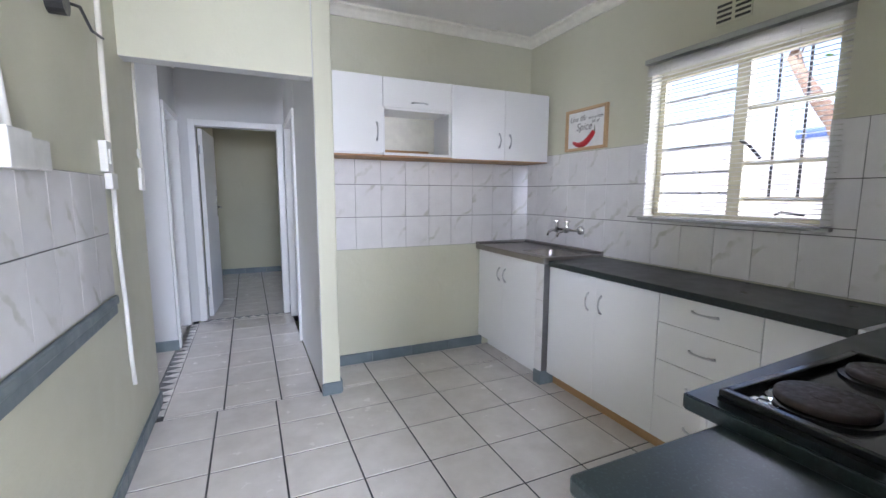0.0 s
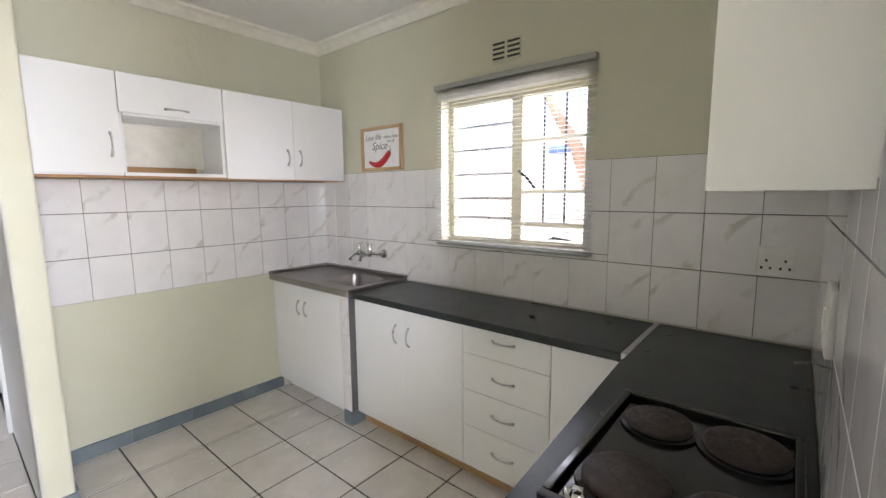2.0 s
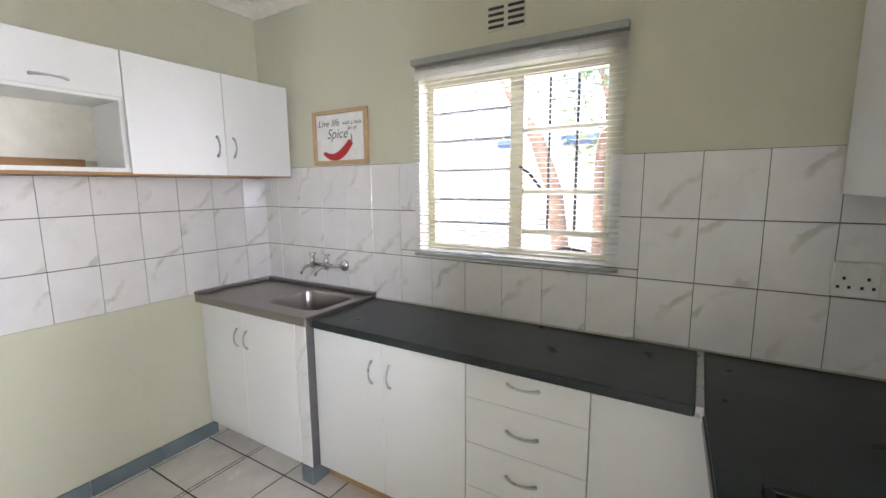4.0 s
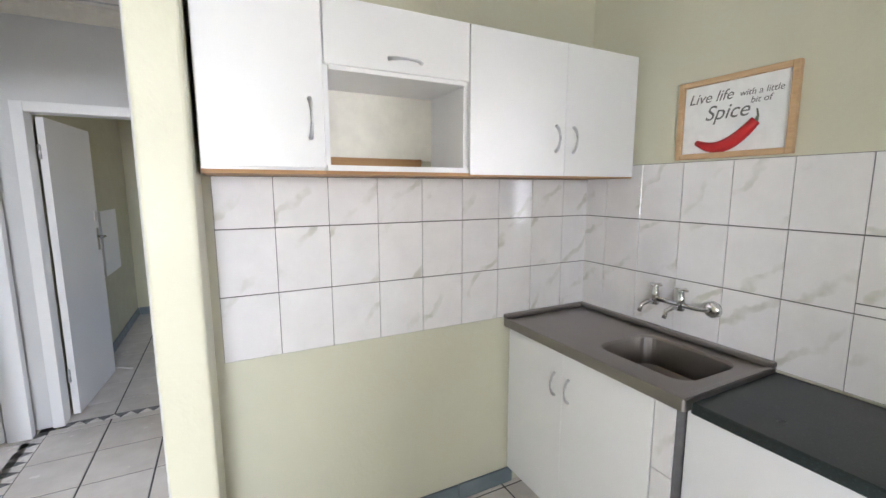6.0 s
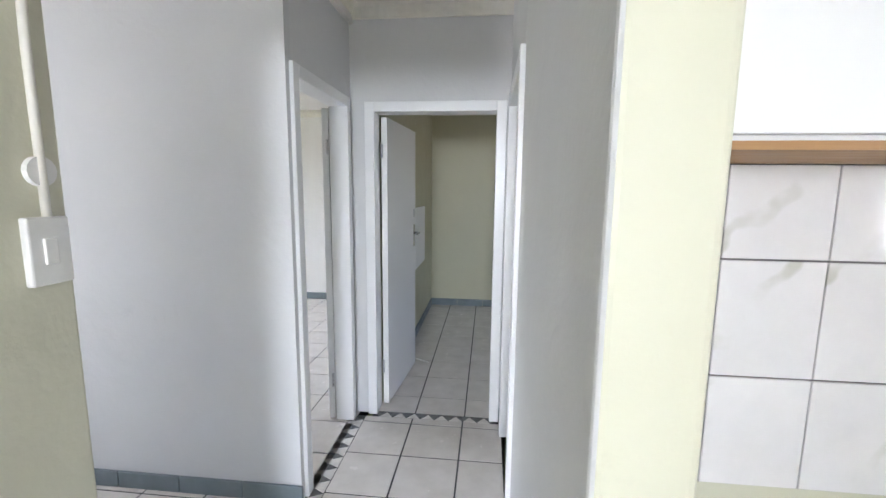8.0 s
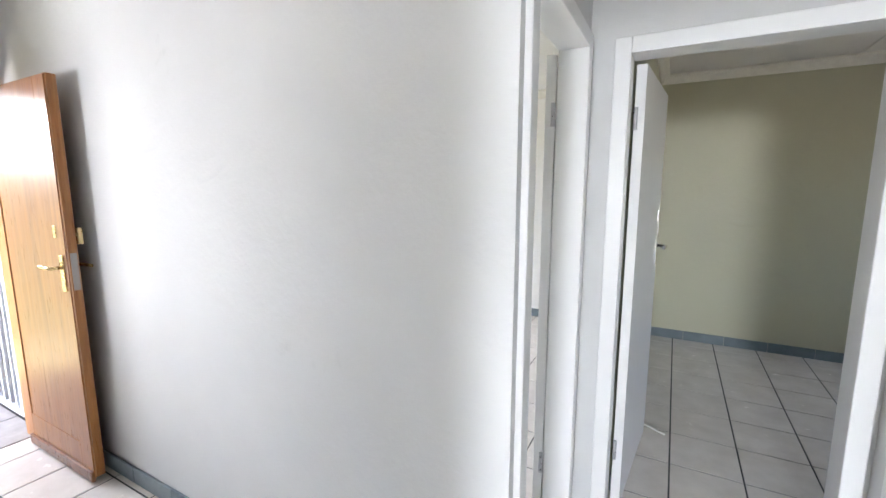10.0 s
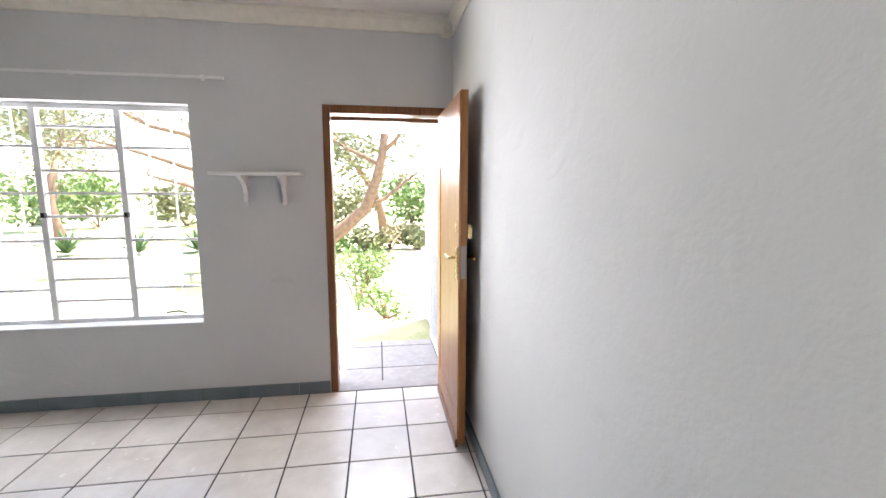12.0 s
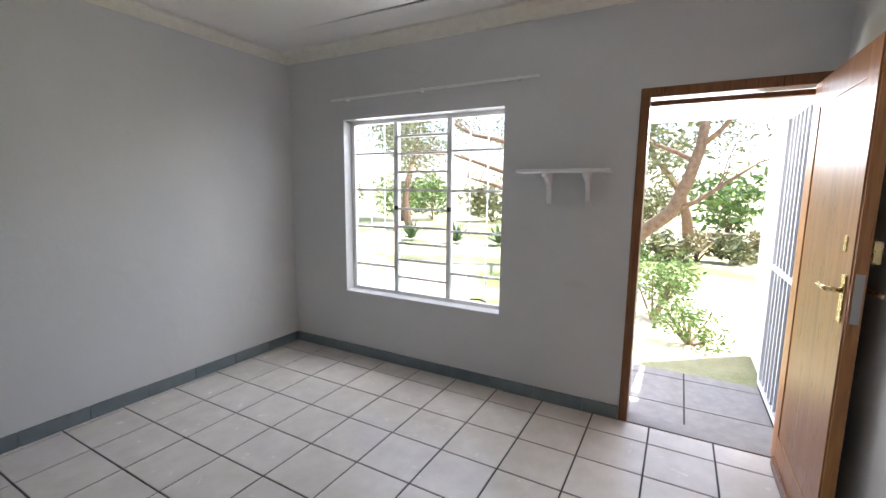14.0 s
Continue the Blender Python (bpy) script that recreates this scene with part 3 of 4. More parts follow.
for z in (1.915, 1.775, 1.625, 1.475, 1.355):
    part("louvre_edge", block(XK - 0.02, 2.645, z - 0.008, XK + 0.02, 3.075, z + 0.008, bevel=0.003), SATIN, win)
for z in (1.80, 1.512, 1.325):
    part("glazing_bar", block(XK - 0.014, 2.205, z - 0.012, XK + 0.014, 2.575, z + 0.012, bevel=0.003), CREAM, win)
for y in (2.34, 2.47):
    part("burglar_bar", tube(bmesh.new(), [(XK + 0.04, y, 1.33), (XK + 0.04, y, 2.05)], 0.007, 6), BLACK, win, "dark burglar bar", True)
for y0, y1 in ((2.205, 2.575), (2.645, 3.075)):
    part("pane", block(XK - 0.003, y0, 1.235, XK, y1, 2.045), GLASS, win).visible_shadow = False
part("catch", tube(bmesh.new(), [(XK - 0.02, 2.59, 1.63), (XK - 0.05, 2.58, 1.63), (XK - 0.06, 2.53, 1.60), (XK - 0.04, 2.48, 1.53)], 0.008), BLACK, win, "dark casement handle", True)
part("stay", tube(bmesh.new(), [(XK - 0.02, 2.40, 1.245), (XK - 0.05, 2.36, 1.26), (XK - 0.05, 2.26, 1.25)], 0.007), BLACK, win, "", True)
blind = thing("venetian_blind", (2.62, 2.63, 1.19), "lowered cream venetian blind with open slats", "blind")
part("head_rail", block(2.60, 2.115, 2.135, 2.645, 3.125, 2.165, bevel=0.003), DARKRAIL, blind)
part("bottom_rail", block(2.605, 2.115, 1.185, 2.640, 3.12, 1.2, bevel=0.003), DARKRAIL, blind)
slat0 = None
z = 1.215
while z < 2.13:
    if slat0 is None:
        bm = bmesh.new()
        prism(bm, [(-0.0125, 0, -0.0022), (0, 0, 0.001), (0.0125, 0, -0.0012), (0.0125, 0, -0.0005), (0, 0, 0.0017), (-0.0125, 0, -0.0015)], (0, 1.0, 0))
        slat = slat0 = part("slat", bm, ALU, blind)
    else:
        slat = new("slat", slat0.data)
        under(slat, blind)
    slat.location = (2.622, 2.117, z)
    z += 0.0225 if z < 2.06 else 0.009
for y in (2.3, 2.95):
    part("ladder_cord", tube(bmesh.new(), [(2.609, y, 1.19), (2.609, y, 2.14)], 0.0011, 5), ALU, blind)
vent = thing("air_brick", (2.65, 2.635, 2.24), "painted louvred air brick in the wall", "vent")
part("body", block(2.648, 2.545, 2.235, 2.657, 2.725, 2.345, bevel=0.002), KITCHEN, vent)
for y0, y1 in ((2.55, 2.625), (2.645, 2.72)):
    for k in range(4):
        part("slot", block(2.645, y0, 2.246 + 0.026 * k, 2.6485, y1, 2.258 + 0.026 * k), BLACK, vent)


# ---- kitchen cabinets ----
def bow(root, a, b, out, lift=0.026):
    """A bow handle between the points a and b, bulging out."""
    a, b, out = Vector(a), Vector(b), Vector(out)
    pts = [a.lerp(b, s) + out * (lift * math.sin(math.pi * s) ** 0.6) for s in (i / 10 for i in range(11))]
    rs = [0.0075 - 0.003 * math.sin(math.pi * i / 10) for i in range(11)]
    return part("handle", tube(bmesh.new(), pts, rs, 8), SATIN, root, "satin metal bow handle", True)


def base_unit(label, x, y0, y1, doors, z0=0.10, z1=0.86, kick=PINE, kx=0.06):
    """A floor cabinet on the east wall with its front at x; doors: (y0, y1, z0, z1, handle a, handle b)."""
    root = thing("base_cabinet", ((x + KX1) / 2, (y0 + y1) / 2, 0), label, "cabinet", "kitchen base cabinets")
    for nm, b in (("side_panel", (x + 0.018, y0, z0, KX1 - 0.012, y0 + 0.016, z1)), ("side_panel", (x + 0.018, y1 - 0.016, z0, KX1 - 0.012, y1, z1)), ("bottom_panel", (x + 0.018, y0 + 0.016, z0, KX1 - 0.012, y1 - 0.016, z0 + 0.016))):
        part(nm, block(*b), MELAMINE, root)
    if kick:
        part("kick_board", block(x + kx, y0, 0.0, x + kx + 0.016, y1, z0), kick, root, "raw brown kick board")
    for a, b, c, e, h0, h1 in doors:
        d = part("door" if e - c > 0.4 else "drawer_front", block(x, a + 0.0008, c + 0.001, x + 0.017, b - 0.0008, e - 0.001, bevel=0.0015), MELAMINE, root)
        if h0:
            bow(d, h0, h1, (-1, 0, 0))
    return root


XS, XB = 2.15, 2.20
base_unit("white sink cabinet with two doors", XS, 3.55, 4.37,
          [(3.55, 3.985, 0.1, 0.875, (XS, 3.945, 0.76), (XS, 3.945, 0.655)), (3.985, 4.37, 0.1, 0.875, (XS, 4.03, 0.76), (XS, 4.03, 0.655))], z1=0.86, kick=MELAMINE, kx=0.10)
base_unit("white double door base cabinet on a brown kick board", XB, 2.60, 3.465,
          [(2.60, 3.03, 0.09, 0.86, (XB, 2.985, 0.75), (XB, 2.985, 0.64)), (3.03, 3.465, 0.09, 0.86, (XB, 3.09, 0.75), (XB, 3.09, 0.64))], z0=0.09)
base_unit("white four drawer cabinet on a brown kick board", XB, 2.115, 2.598,
          [(2.115, 2.598, c, e, (XB, 2.42, h), (XB, 2.295, h)) for c, e, h in ((0.705, 0.86, 0.80), (0.51, 0.705, 0.607), (0.315, 0.51, 0.415), (0.09, 0.315, 0.216))], z0=0.09)
base_unit("plain white corner cabinet with no handle", XB, 1.74, 2.113, [(1.74, 2.113, 0.09, 0.86, None, None)], z0=0.09)

pillar = thing("tiled_pillar", (2.3, 3.51, 0), "narrow tiled pillar between sink and cabinet", "pillar")
part("core", block(XS + 0.008, 3.47, 0.10, 2.64, 3.548, 0.87), WGROUT, pillar)
part("plinth", block(XS - 0.004, 3.466, 0.0, 2.4, 3.55, 0.095, bevel=0.004), SKIRT, pillar, "blue grey plinth")
for z0, z1 in ((0.1, 0.35), (0.353, 0.61), (0.613, 0.87)):
    part("tile", block(XS, 3.472, z0, XS + 0.008, 3.546, z1, bevel=0.0015, seg=1), WTILE, pillar)

# worktops
top = thing("worktop", (2.4, 2.6, 0.86), "dark green speckled laminate worktop", "worktop")
bm = block(2.155, 1.81, 0.862, KX1 - 0.009, 3.43, 0.90, bevel=0.006)
part("top", bm, LAMINATE, top)
part("joint_strip", block(2.150, 1.788, 0.868, KX1 - 0.009, 1.808, 0.9025, bevel=0.001), SATIN, top, "pale metal joint strip")
top = thing("worktop", (1.9, 1.5, 0.86), "dark laminate worktop round the cooker hob", "worktop")
HOBTOP = [(1.205, KY0 + 0.008), (KX1 - 0.009, KY0 + 0.008), (KX1 - 0.009, 1.786), (2.11, 1.786), (1.205, 1.737)]
part("top", prism(bmesh.new(), [(x, y, 0.862) for x, y in HOBTOP], (0, 0, 0.038)), LAMINATE, top)
part("front_edge", prism(bmesh.new(), [(1.207, 1.7375, 0.865), (2.11, 1.7865, 0.865), (2.11, 1.7925, 0.865), (1.207, 1.7435, 0.865)], (0, 0, 0.031)), LAMINATE, top, "worn laminate edge strip")
part("end_band", block(1.198, KY0 + 0.012, 0.866, 1.2045, 1.735, 0.898, bevel=0.002), LAMINATE, top)
top = thing("worktop", (0.95, 1.45, 0.83), "lower worn dark laminate counter end", "worktop")
part("top", block(0.80, KY0 + 0.003, 0.835, 1.198, 1.655, 0.872, bevel=0.007), LAMINATE, top)
unit = thing("base_cabinet", (1.7, 1.5, 0), "white cabinet under the cooker hob", "cabinet", "kitchen base cabinets")
part("body", block(1.23, KY0 + 0.01, 0.09, 2.19, 1.70, 0.86), MELAMINE, unit)
part("door", block(1.23, 1.702, 0.095, 1.72, 1.718, 0.855, bevel=0.002), MELAMINE, unit)
part("door", block(1.724, 1.702, 0.095, 2.19, 1.718, 0.855, bevel=0.002), MELAMINE, unit)
part("kick_board", block(1.23, 1.66, 0, 2.19, 1.68, 0.09), PINE, unit)
unit = thing("base_cabinet", (1.0, 1.4, 0), "white cabinet under the lower counter", "cabinet", "kitchen base cabinets")
part("body", block(0.85, KY0 + 0.01, 0.0, 1.19, 1.60, 0.834, bevel=0.002), MELAMINE, unit)

hob = thing("cooker_hob", (1.58, 1.48, 0.9), "black enamel electric hob with four rusty plates", "hob")
HX0, HX1, HY0, HY1 = 1.237, 1.812, 1.275, 1.687
part("tray", block(HX0, HY0, 0.9, HX1, HY1, 0.908), ENAMEL, hob)
for b in ((HX0, HY0, HX0 + 0.022, HY1), (HX1 - 0.022, HY0, HX1, HY1), (HX0 + 0.022, HY0, HX1 - 0.022, HY0 + 0.02), (HX0 + 0.022, HY1 - 0.02, HX1 - 0.022, HY1)):
    part("rim", block(b[0], b[1], 0.908, b[2], b[3], 0.926, bevel=0.004), ENAMEL, hob)
for x, y, r in ((1.392, 1.565, 0.086), (1.675, 1.565, 0.078), (1.392, 1.382, 0.07), (1.675, 1.382, 0.086)):
    plate = part("hotplate", tube(bmesh.new(), [(x, y, 0.908), (x, y, 0.922), (x, y, 0.928), (x, y, 0.930), (x, y, 0.9302)], [r - 0.003, r, r - 0.002, r - 0.008, 0.03], 40), PLATE, hob, "rust stained cast iron plate", True)
    part("centre_boss", tube(bmesh.new(), [(x, y, 0.930), (x, y, 0.9312), (x, y, 0.9316)], [0.027, 0.026, 0.022], 24), PLATE, plate, "", True)
    part("trim_ring", tube(bmesh.new(), [(x, y, 0.908), (x, y, 0.914), (x, y, 0.916)], [r + 0.014, r + 0.013, r + 0.001], 40), ENAMEL, plate)
scrap = random.Random(9)
bm = bmesh.new()
grid = [[bm.verts.new((HX0 + 0.026 + 0.014 * i + scrap.uniform(-0.003, 0.003), 1.60 + 0.011 * j + scrap.uniform(-0.003, 0.003), 0.9095 + scrap.uniform(0, 0.007))) for j in range(6)] for i in range(5)]
for i in range(4):
    for j in range(5):
        if scrap.random() < 0.8:
            bm.faces.new((grid[i][j], grid[i + 1][j], grid[i + 1][j + 1], grid[i][j + 1]))
part("foil", bm, CHROME, hob, "crumpled scrap of foil in the tray")

# sink
sink = thing("kitchen_sink", (2.4, 3.9, 0.88), "stainless steel sink with drainer and bowl", "sink")
SX0, SX1, SY0, SY1 = 2.115, 2.647, 3.425, 4.377
BX0, BX1, BY0, BY1 = 2.235, 2.565, 3.50, 3.90


def rounded(x0, y0, x1, y1, r, z, k=6):
    out = []
    for cx, cy, a0 in ((x1 - r, y1 - r, 0), (x0 + r, y1 - r, 90), (x0 + r, y0 + r, 180), (x1 - r, y0 + r, 270)):
        for i in range(k + 1):
            a = radians(a0 + 90 * i / k)
            out.append((cx + r * math.cos(a), cy + r * math.sin(a), z))
    return out


bm = bmesh.new()
rings = [[bm.verts.new(p) for p in pts] for pts in (rounded(SX0, SY0, SX1, SY1, 0.012, 0.915), rounded(BX0, BY0, BX1, BY1, 0.07, 0.912), rounded(BX0 + 0.006, BY0 + 0.006, BX1 - 0.006, BY1 - 0.006, 0.066, 0.902), rounded(BX0 + 0.02, BY0 + 0.02, BX1 - 0.02, BY1 - 0.02, 0.06, 0.79), rounded(BX0 + 0.045, BY0 + 0.045, BX1 - 0.045, BY1 - 0.045, 0.045, 0.772))]
for a, b in zip(rings, rings[1:]):
    for i in range(len(a)):
        bm.faces.new((a[i], a[(i + 1) % len(a)], b[(i + 1) % len(a)], b[i]))
bm.faces.new(rings[-1])
low = [bm.verts.new((v.co.x, v.co.y, 0.877)) for v in rings[0]]
for i in range(len(low)):
    bm.faces.new((rings[0][(i + 1) % len(low)], rings[0][i], low[i], low[(i + 1) % len(low)]))
bmesh.ops.recalc_face_normals(bm, faces=bm.faces)
part("bowl_and_drainer", bm, STEEL, sink)
part("upstand", bx(block(2.617, SY0, 0.914, SX1, SY1, 0.938, bevel=0.006), SX0 + 0.0, 4.35, 0.914, 2.617, SY1, 0.938, bevel=0.006), STEEL, sink, "rolled steel upstand")
part("rim", bx(block(SX0, SY0 + 0.002, 0.913, SX0 + 0.02, 4.35, 0.9205, bevel=0.003), SX0 + 0.02, SY0 + 0.002, 0.913, 2.617, SY0 + 0.022, 0.9205, bevel=0.003), STEEL, sink)
part("waste", tube(bmesh.new(), [(2.40, 3.70, 0.7722), (2.40, 3.70, 0.775)], 0.035, 20), CHROME, sink)

tap = thing("wall_taps", (2.64, 3.78, 1.07), "pair of chrome bib taps on the wall pipe", "tap")
part("pipe", tube(bmesh.new(), [(2.625, 3.665, 1.07), (2.60, 3.70, 1.07), (2.60, 3.90, 1.07)], 0.011), CHROME, tap, "", True)
part("flange", tube(bmesh.new(), [(2.647, 3.665, 1.07), (2.63, 3.665, 1.07), (2.622, 3.665, 1.07)], [0.034, 0.032, 0.018], 20), CHROME, tap, "", True)
for y in (3.895, 3.775):
    body = part("tap_body", tube(bmesh.new(), [(2.60, y, 1.045), (2.60, y, 1.10), (2.60, y, 1.125), (2.60, y, 1.13)], [0.016, 0.016, 0.010, 0.012], 12), CHROME, tap, "", True)
    part("spout", tube(bmesh.new(), [(2.60, y, 1.055), (2.565, y + 0.01, 1.06), (2.535, y + 0.02, 1.045), (2.525, y + 0.022, 1.015)], [0.012, 0.011, 0.010, 0.009]), CHROME, body, "", True)
    part("tap_head", bx(block(2.572, y - 0.007, 1.128, 2.628, y + 0.007, 1.14, bevel=0.003), 2.593, y - 0.028, 1.1285, 2.607, y + 0.028, 1.1395, bevel=0.003), CHROME, body)

# wall cabinets, north
YF, CZ0, CZ1 = 4.075, 1.605, 2.147


def carcass(root, x0, x1, y0, y1, z0, z1, material=MELAMINE):
    for nm, b in (("side_panel", (x0, y0, z0, x0 + 0.016, y1, z1)), ("side_panel", (x1 - 0.016, y0, z0, x1, y1, z1)), ("bottom_panel", (x0 + 0.016, y0, z0, x1 - 0.016, y1, z0 + 0.016)), ("top_panel", (x0 + 0.016, y0, z1 - 0.016, x1 - 0.016, y1, z1))):
        part(nm, block(*b), material, root)


def wall_unit(label, x0, x1):
    root = thing("wall_cabinet", ((x0 + x1) / 2, 4.2, CZ0), label, "cabinet", "kitchen wall cabinets")
    carcass(root, x0, x1, YF + 0.018, KY1 - 0.01, CZ0 + 0.012, CZ1)
    part("base_board", block(x0, YF + 0.004, CZ0, x1, KY1 - 0.01, CZ0 + 0.0118), BOARD, root, "brown underside board")
    return root


u = wall_unit("white single door wall cabinet beside the pier", 0.852, 1.204)
d = part("door", block(0.854, YF, CZ0 + 0.02, 1.202, YF + 0.017, CZ1, bevel=0.002), MELAMINE, u)
bow(d, (1.16, YF, 1.835), (1.16, YF, 1.715), (0, -1, 0))
u = wall_unit("white wall cabinet with open niche under a flap", 1.206, 1.733)
d = part("flap", block(1.208, YF, 1.945, 1.731, YF + 0.017, CZ1, bevel=0.002), MELAMINE, u)
bow(d, (1.42, YF, 1.985), (1.54, YF, 1.985), (0, -1, 0))
part("niche_top", block(1.222, YF + 0.004, 1.93, 1.717, KY1 - 0.012, 1.944), MELAMINE, u)
part("back_board", block(1.222, KY1 - 0.016, CZ0 + 0.07, 1.717, KY1 - 0.012, 1.93), CORNICE, u)
part("pine_batten", block(1.222, KY1 - 0.034, CZ0 + 0.028, 1.66, KY1 - 0.018, CZ0 + 0.075), BOARD, u, "brown batten at the niche back")
part("face_strip", block(1.208, YF + 0.001, CZ0 + 0.012, 1.731, YF + 0.018, CZ0 + 0.03), MELAMINE, u)
u = wall_unit("white double door wall cabinet by the corner", 1.735, 2.624)
for x0, x1, h in ((1.736, 2.1993, 2.15), (2.2007, 2.622, 2.245)):
    d = part("door", block(x0, YF, CZ0 + 0.006, x1, YF + 0.017, CZ1, bevel=0.002), MELAMINE, u)
    bow(d, (h, YF, 1.815), (h, YF, 1.71), (0, -1, 0))
u = thing("wall_cabinet", (1.3, 1.4, 1.54), "white wall cabinet over the cooker", "cabinet", "kitchen wall cabinets")
carcass(u, 1.325, 2.64, KY0 + 0.002, 1.43, 1.525, 2.2)
part("side_panel", block(1.322, KY0 + 0.01, 1.51, 1.3245, 1.447, 2.2), MELAMINE, u)
for k in range(3):
    part("door", block(1.325 + 0.438 * k, 1.431, 1.51, 1.759 + 0.438 * k, 1.448, 2.2, bevel=0.002), MELAMINE, u)

# picture
pic = thing("framed_picture", (2.64, 3.65, 1.675), "oak framed kitchen print with a red chilli", "picture")
PY0, PY1, PZ0, PZ1 = 3.448, 3.872, 1.676, 1.985
for b in ((PY0, PY0 + 0.022, PZ0, PZ1), (PY1 - 0.022, PY1, PZ0, PZ1), (PY0 + 0.022, PY1 - 0.022, PZ0, PZ0 + 0.022), (PY0 + 0.022, PY1 - 0.022, PZ1 - 0.022, PZ1)):
    part("frame_rail", block(2.628, b[0], b[2], 2.654, b[1], b[3], bevel=0.003), PICFRAME, pic)
part("print", block(2.645, PY0 + 0.02, PZ0 + 0.02, 2.650, PY1 - 0.02, PZ1 - 0.02), PAPER, pic)
pts, rs = [], []
for i in range(15):
    s = i / 14
    pts.append((2.6435, 3.79 - 0.215 * s, 1.765 - 0.062 * math.sin(math.pi * (0.15 + 0.85 * s) * 0.8) + 0.075 * s * s))
    rs.append(0.003 + 0.021 * math.sin(math.pi * min(1, 0.12 + 0.62 * s)))
part("chilli", tube(bmesh.new(), pts, rs, 10, 1.0), CHILI, pic, "printed red chilli", True)
for v in pic.children[-1].data.vertices:
    v.co.x = 2.6435 + (v.co.x - 2.6435) * 0.04
part("stalk", tube(bmesh.new(), [(2.6436, 3.575, 1.80), (2.6436, 3.57, 1.82), (2.6436, 3.575, 1.845)], [0.008, 0.004, 0.003], 6), STALK, pic)
for body, size, y, z, slant in (("Live life", 0.056, 3.835, 1.895, 0.3), ("with a little", 0.032, 3.640, 1.898, 0.2), ("bit of", 0.032, 3.60, 1.868, 0.2), ("Spice", 0.078, 3.765, 1.825, 0.3)):
    cu = bpy.data.curves.new("lettering", "FONT")
    cu.body, cu.size, cu.shear, cu.extrude, cu.offset = body, size, slant, 0.0004, 0.0
    tmp = new("lettering_source", cu)
    bpy.context.view_layer.update()
    me = bpy.data.meshes.new_from_object(tmp.evaluated_get(bpy.context.evaluated_depsgraph_get()))
    bpy.data.objects.remove(tmp)
    me.transform(pose(2.6425, y, z, 90, 0, -90))
    me.materials.clear()
    me.materials.append(INK)
    under(new("lettering", me), pic)


# sockets, switches, cables
def plate(label, cat, name, lo, hi, material=PLASTIC, bevel=0.004):
    root = thing(name, [(a + b) / 2 for a, b in zip(lo, hi)], label, cat)
    part("plate", block(*lo, *hi, bevel=bevel), material, root)
    return root


s = plate("white double wall socket over the worktop", "socket", "wall_socket", (2.634, 1.325, 1.172), (2.648, 1.445, 1.29))
for y in (1.355, 1.415):
    part("rocker", block(2.631, y - 0.009, 1.252, 2.635, y + 0.009, 1.272, bevel=0.001), PLASTIC, s)
    for dy, dz in ((0, 1.235), (-0.014, 1.205), (0.014, 1.205)):
        part("hole", block(2.6325, y + dy - 0.004, dz - 0.005, 2.6345, y + dy + 0.004, dz + 0.005), BLACK, s)
s = plate("white cooker switch on the tiles", "switch", "cooker_switch", (1.72, 1.252, 1.15), (1.86, 1.266, 1.30))
part("rocker", block(1.76, 1.264, 1.2, 1.79, 1.272, 1.25, bevel=0.002), PLASTIC, s)

s = plate("white surface socket box on the tiled wall", "socket", "surface_socket", (KX0, 2.56, 1.405), (KX0 + 0.045, 2.70, 1.51))
part("side_box", block(KX0, 2.705, 1.41, KX0 + 0.03, 2.86, 1.50, bevel=0.004), PLASTIC, s)
s = plate("white surface switch box with conduit", "switch", "surface_switch", (KX0, 3.455, 1.435), (KX0 + 0.03, 3.525, 1.57))
part("lower_box", block(KX0, 3.50, 1.36, KX0 + 0.03, 3.59, 1.432, bevel=0.004), PLASTIC, s)
part("rocker", block(KX0 + 0.028, 3.48, 1.47, KX0 + 0.036, 3.50, 1.535, bevel=0.002), PLASTIC, s)
s = plate("white light switch at the wall end", "switch", "light_switch", (KX0, 4.155, 1.36), (KX0 + 0.018, 4.235, 1.49))
part("rocker", block(KX0 + 0.017, 4.18, 1.40, KX0 + 0.023, 4.205, 1.45, bevel=0.002), PLASTIC, s)
s = thing("doorbell", (KX0, 4.20, 1.57), "small round white button on the wall", "switch")
part("body", tube(bmesh.new(), [(KX0 - 0.001, 4.20, 1.575), (KX0 + 0.012, 4.20, 1.575)], 0.028, 16), PLASTIC, s)


def cable(label, pts, r, material=PLASTIC):
    root = thing("surface_cable", tuple(pts[-1]), label, "cable")
    part("sheath", tube(bmesh.new(), pts, r, 8), material, root, "", True)


cable("cream conduit down to the switch box", [(KX0 + 0.012, 3.60, 2.62), (KX0 + 0.012, 3.59, 2.2), (KX0 + 0.012, 3.575, 1.9), (KX0 + 0.012, 3.56, 1.43)], 0.012, CORNICE)
cable("loose white cable hanging down the wall", [(KX0 + 0.02, 3.545, 1.36), (KX0 + 0.016, 3.555, 1.1), (KX0 + 0.02, 3.57, 0.8), (KX0 + 0.016, 3.60, 0.55), (KX0 + 0.02, 3.605, 0.40)], 0.01)
cable("cream conduit beside the opening", [(KX0 + 0.01, 4.205, 2.10), (KX0 + 0.008, 4.20, 1.8), (KX0 + 0.01, 4.20, 1.49)], 0.008, CORNICE)
cable("white cable down to the socket box", [(KX0 + 0.012, 2.60, 2.0), (KX0 + 0.012, 2.62, 1.7), (KX0 + 0.012, 2.65, 1.51)], 0.011)
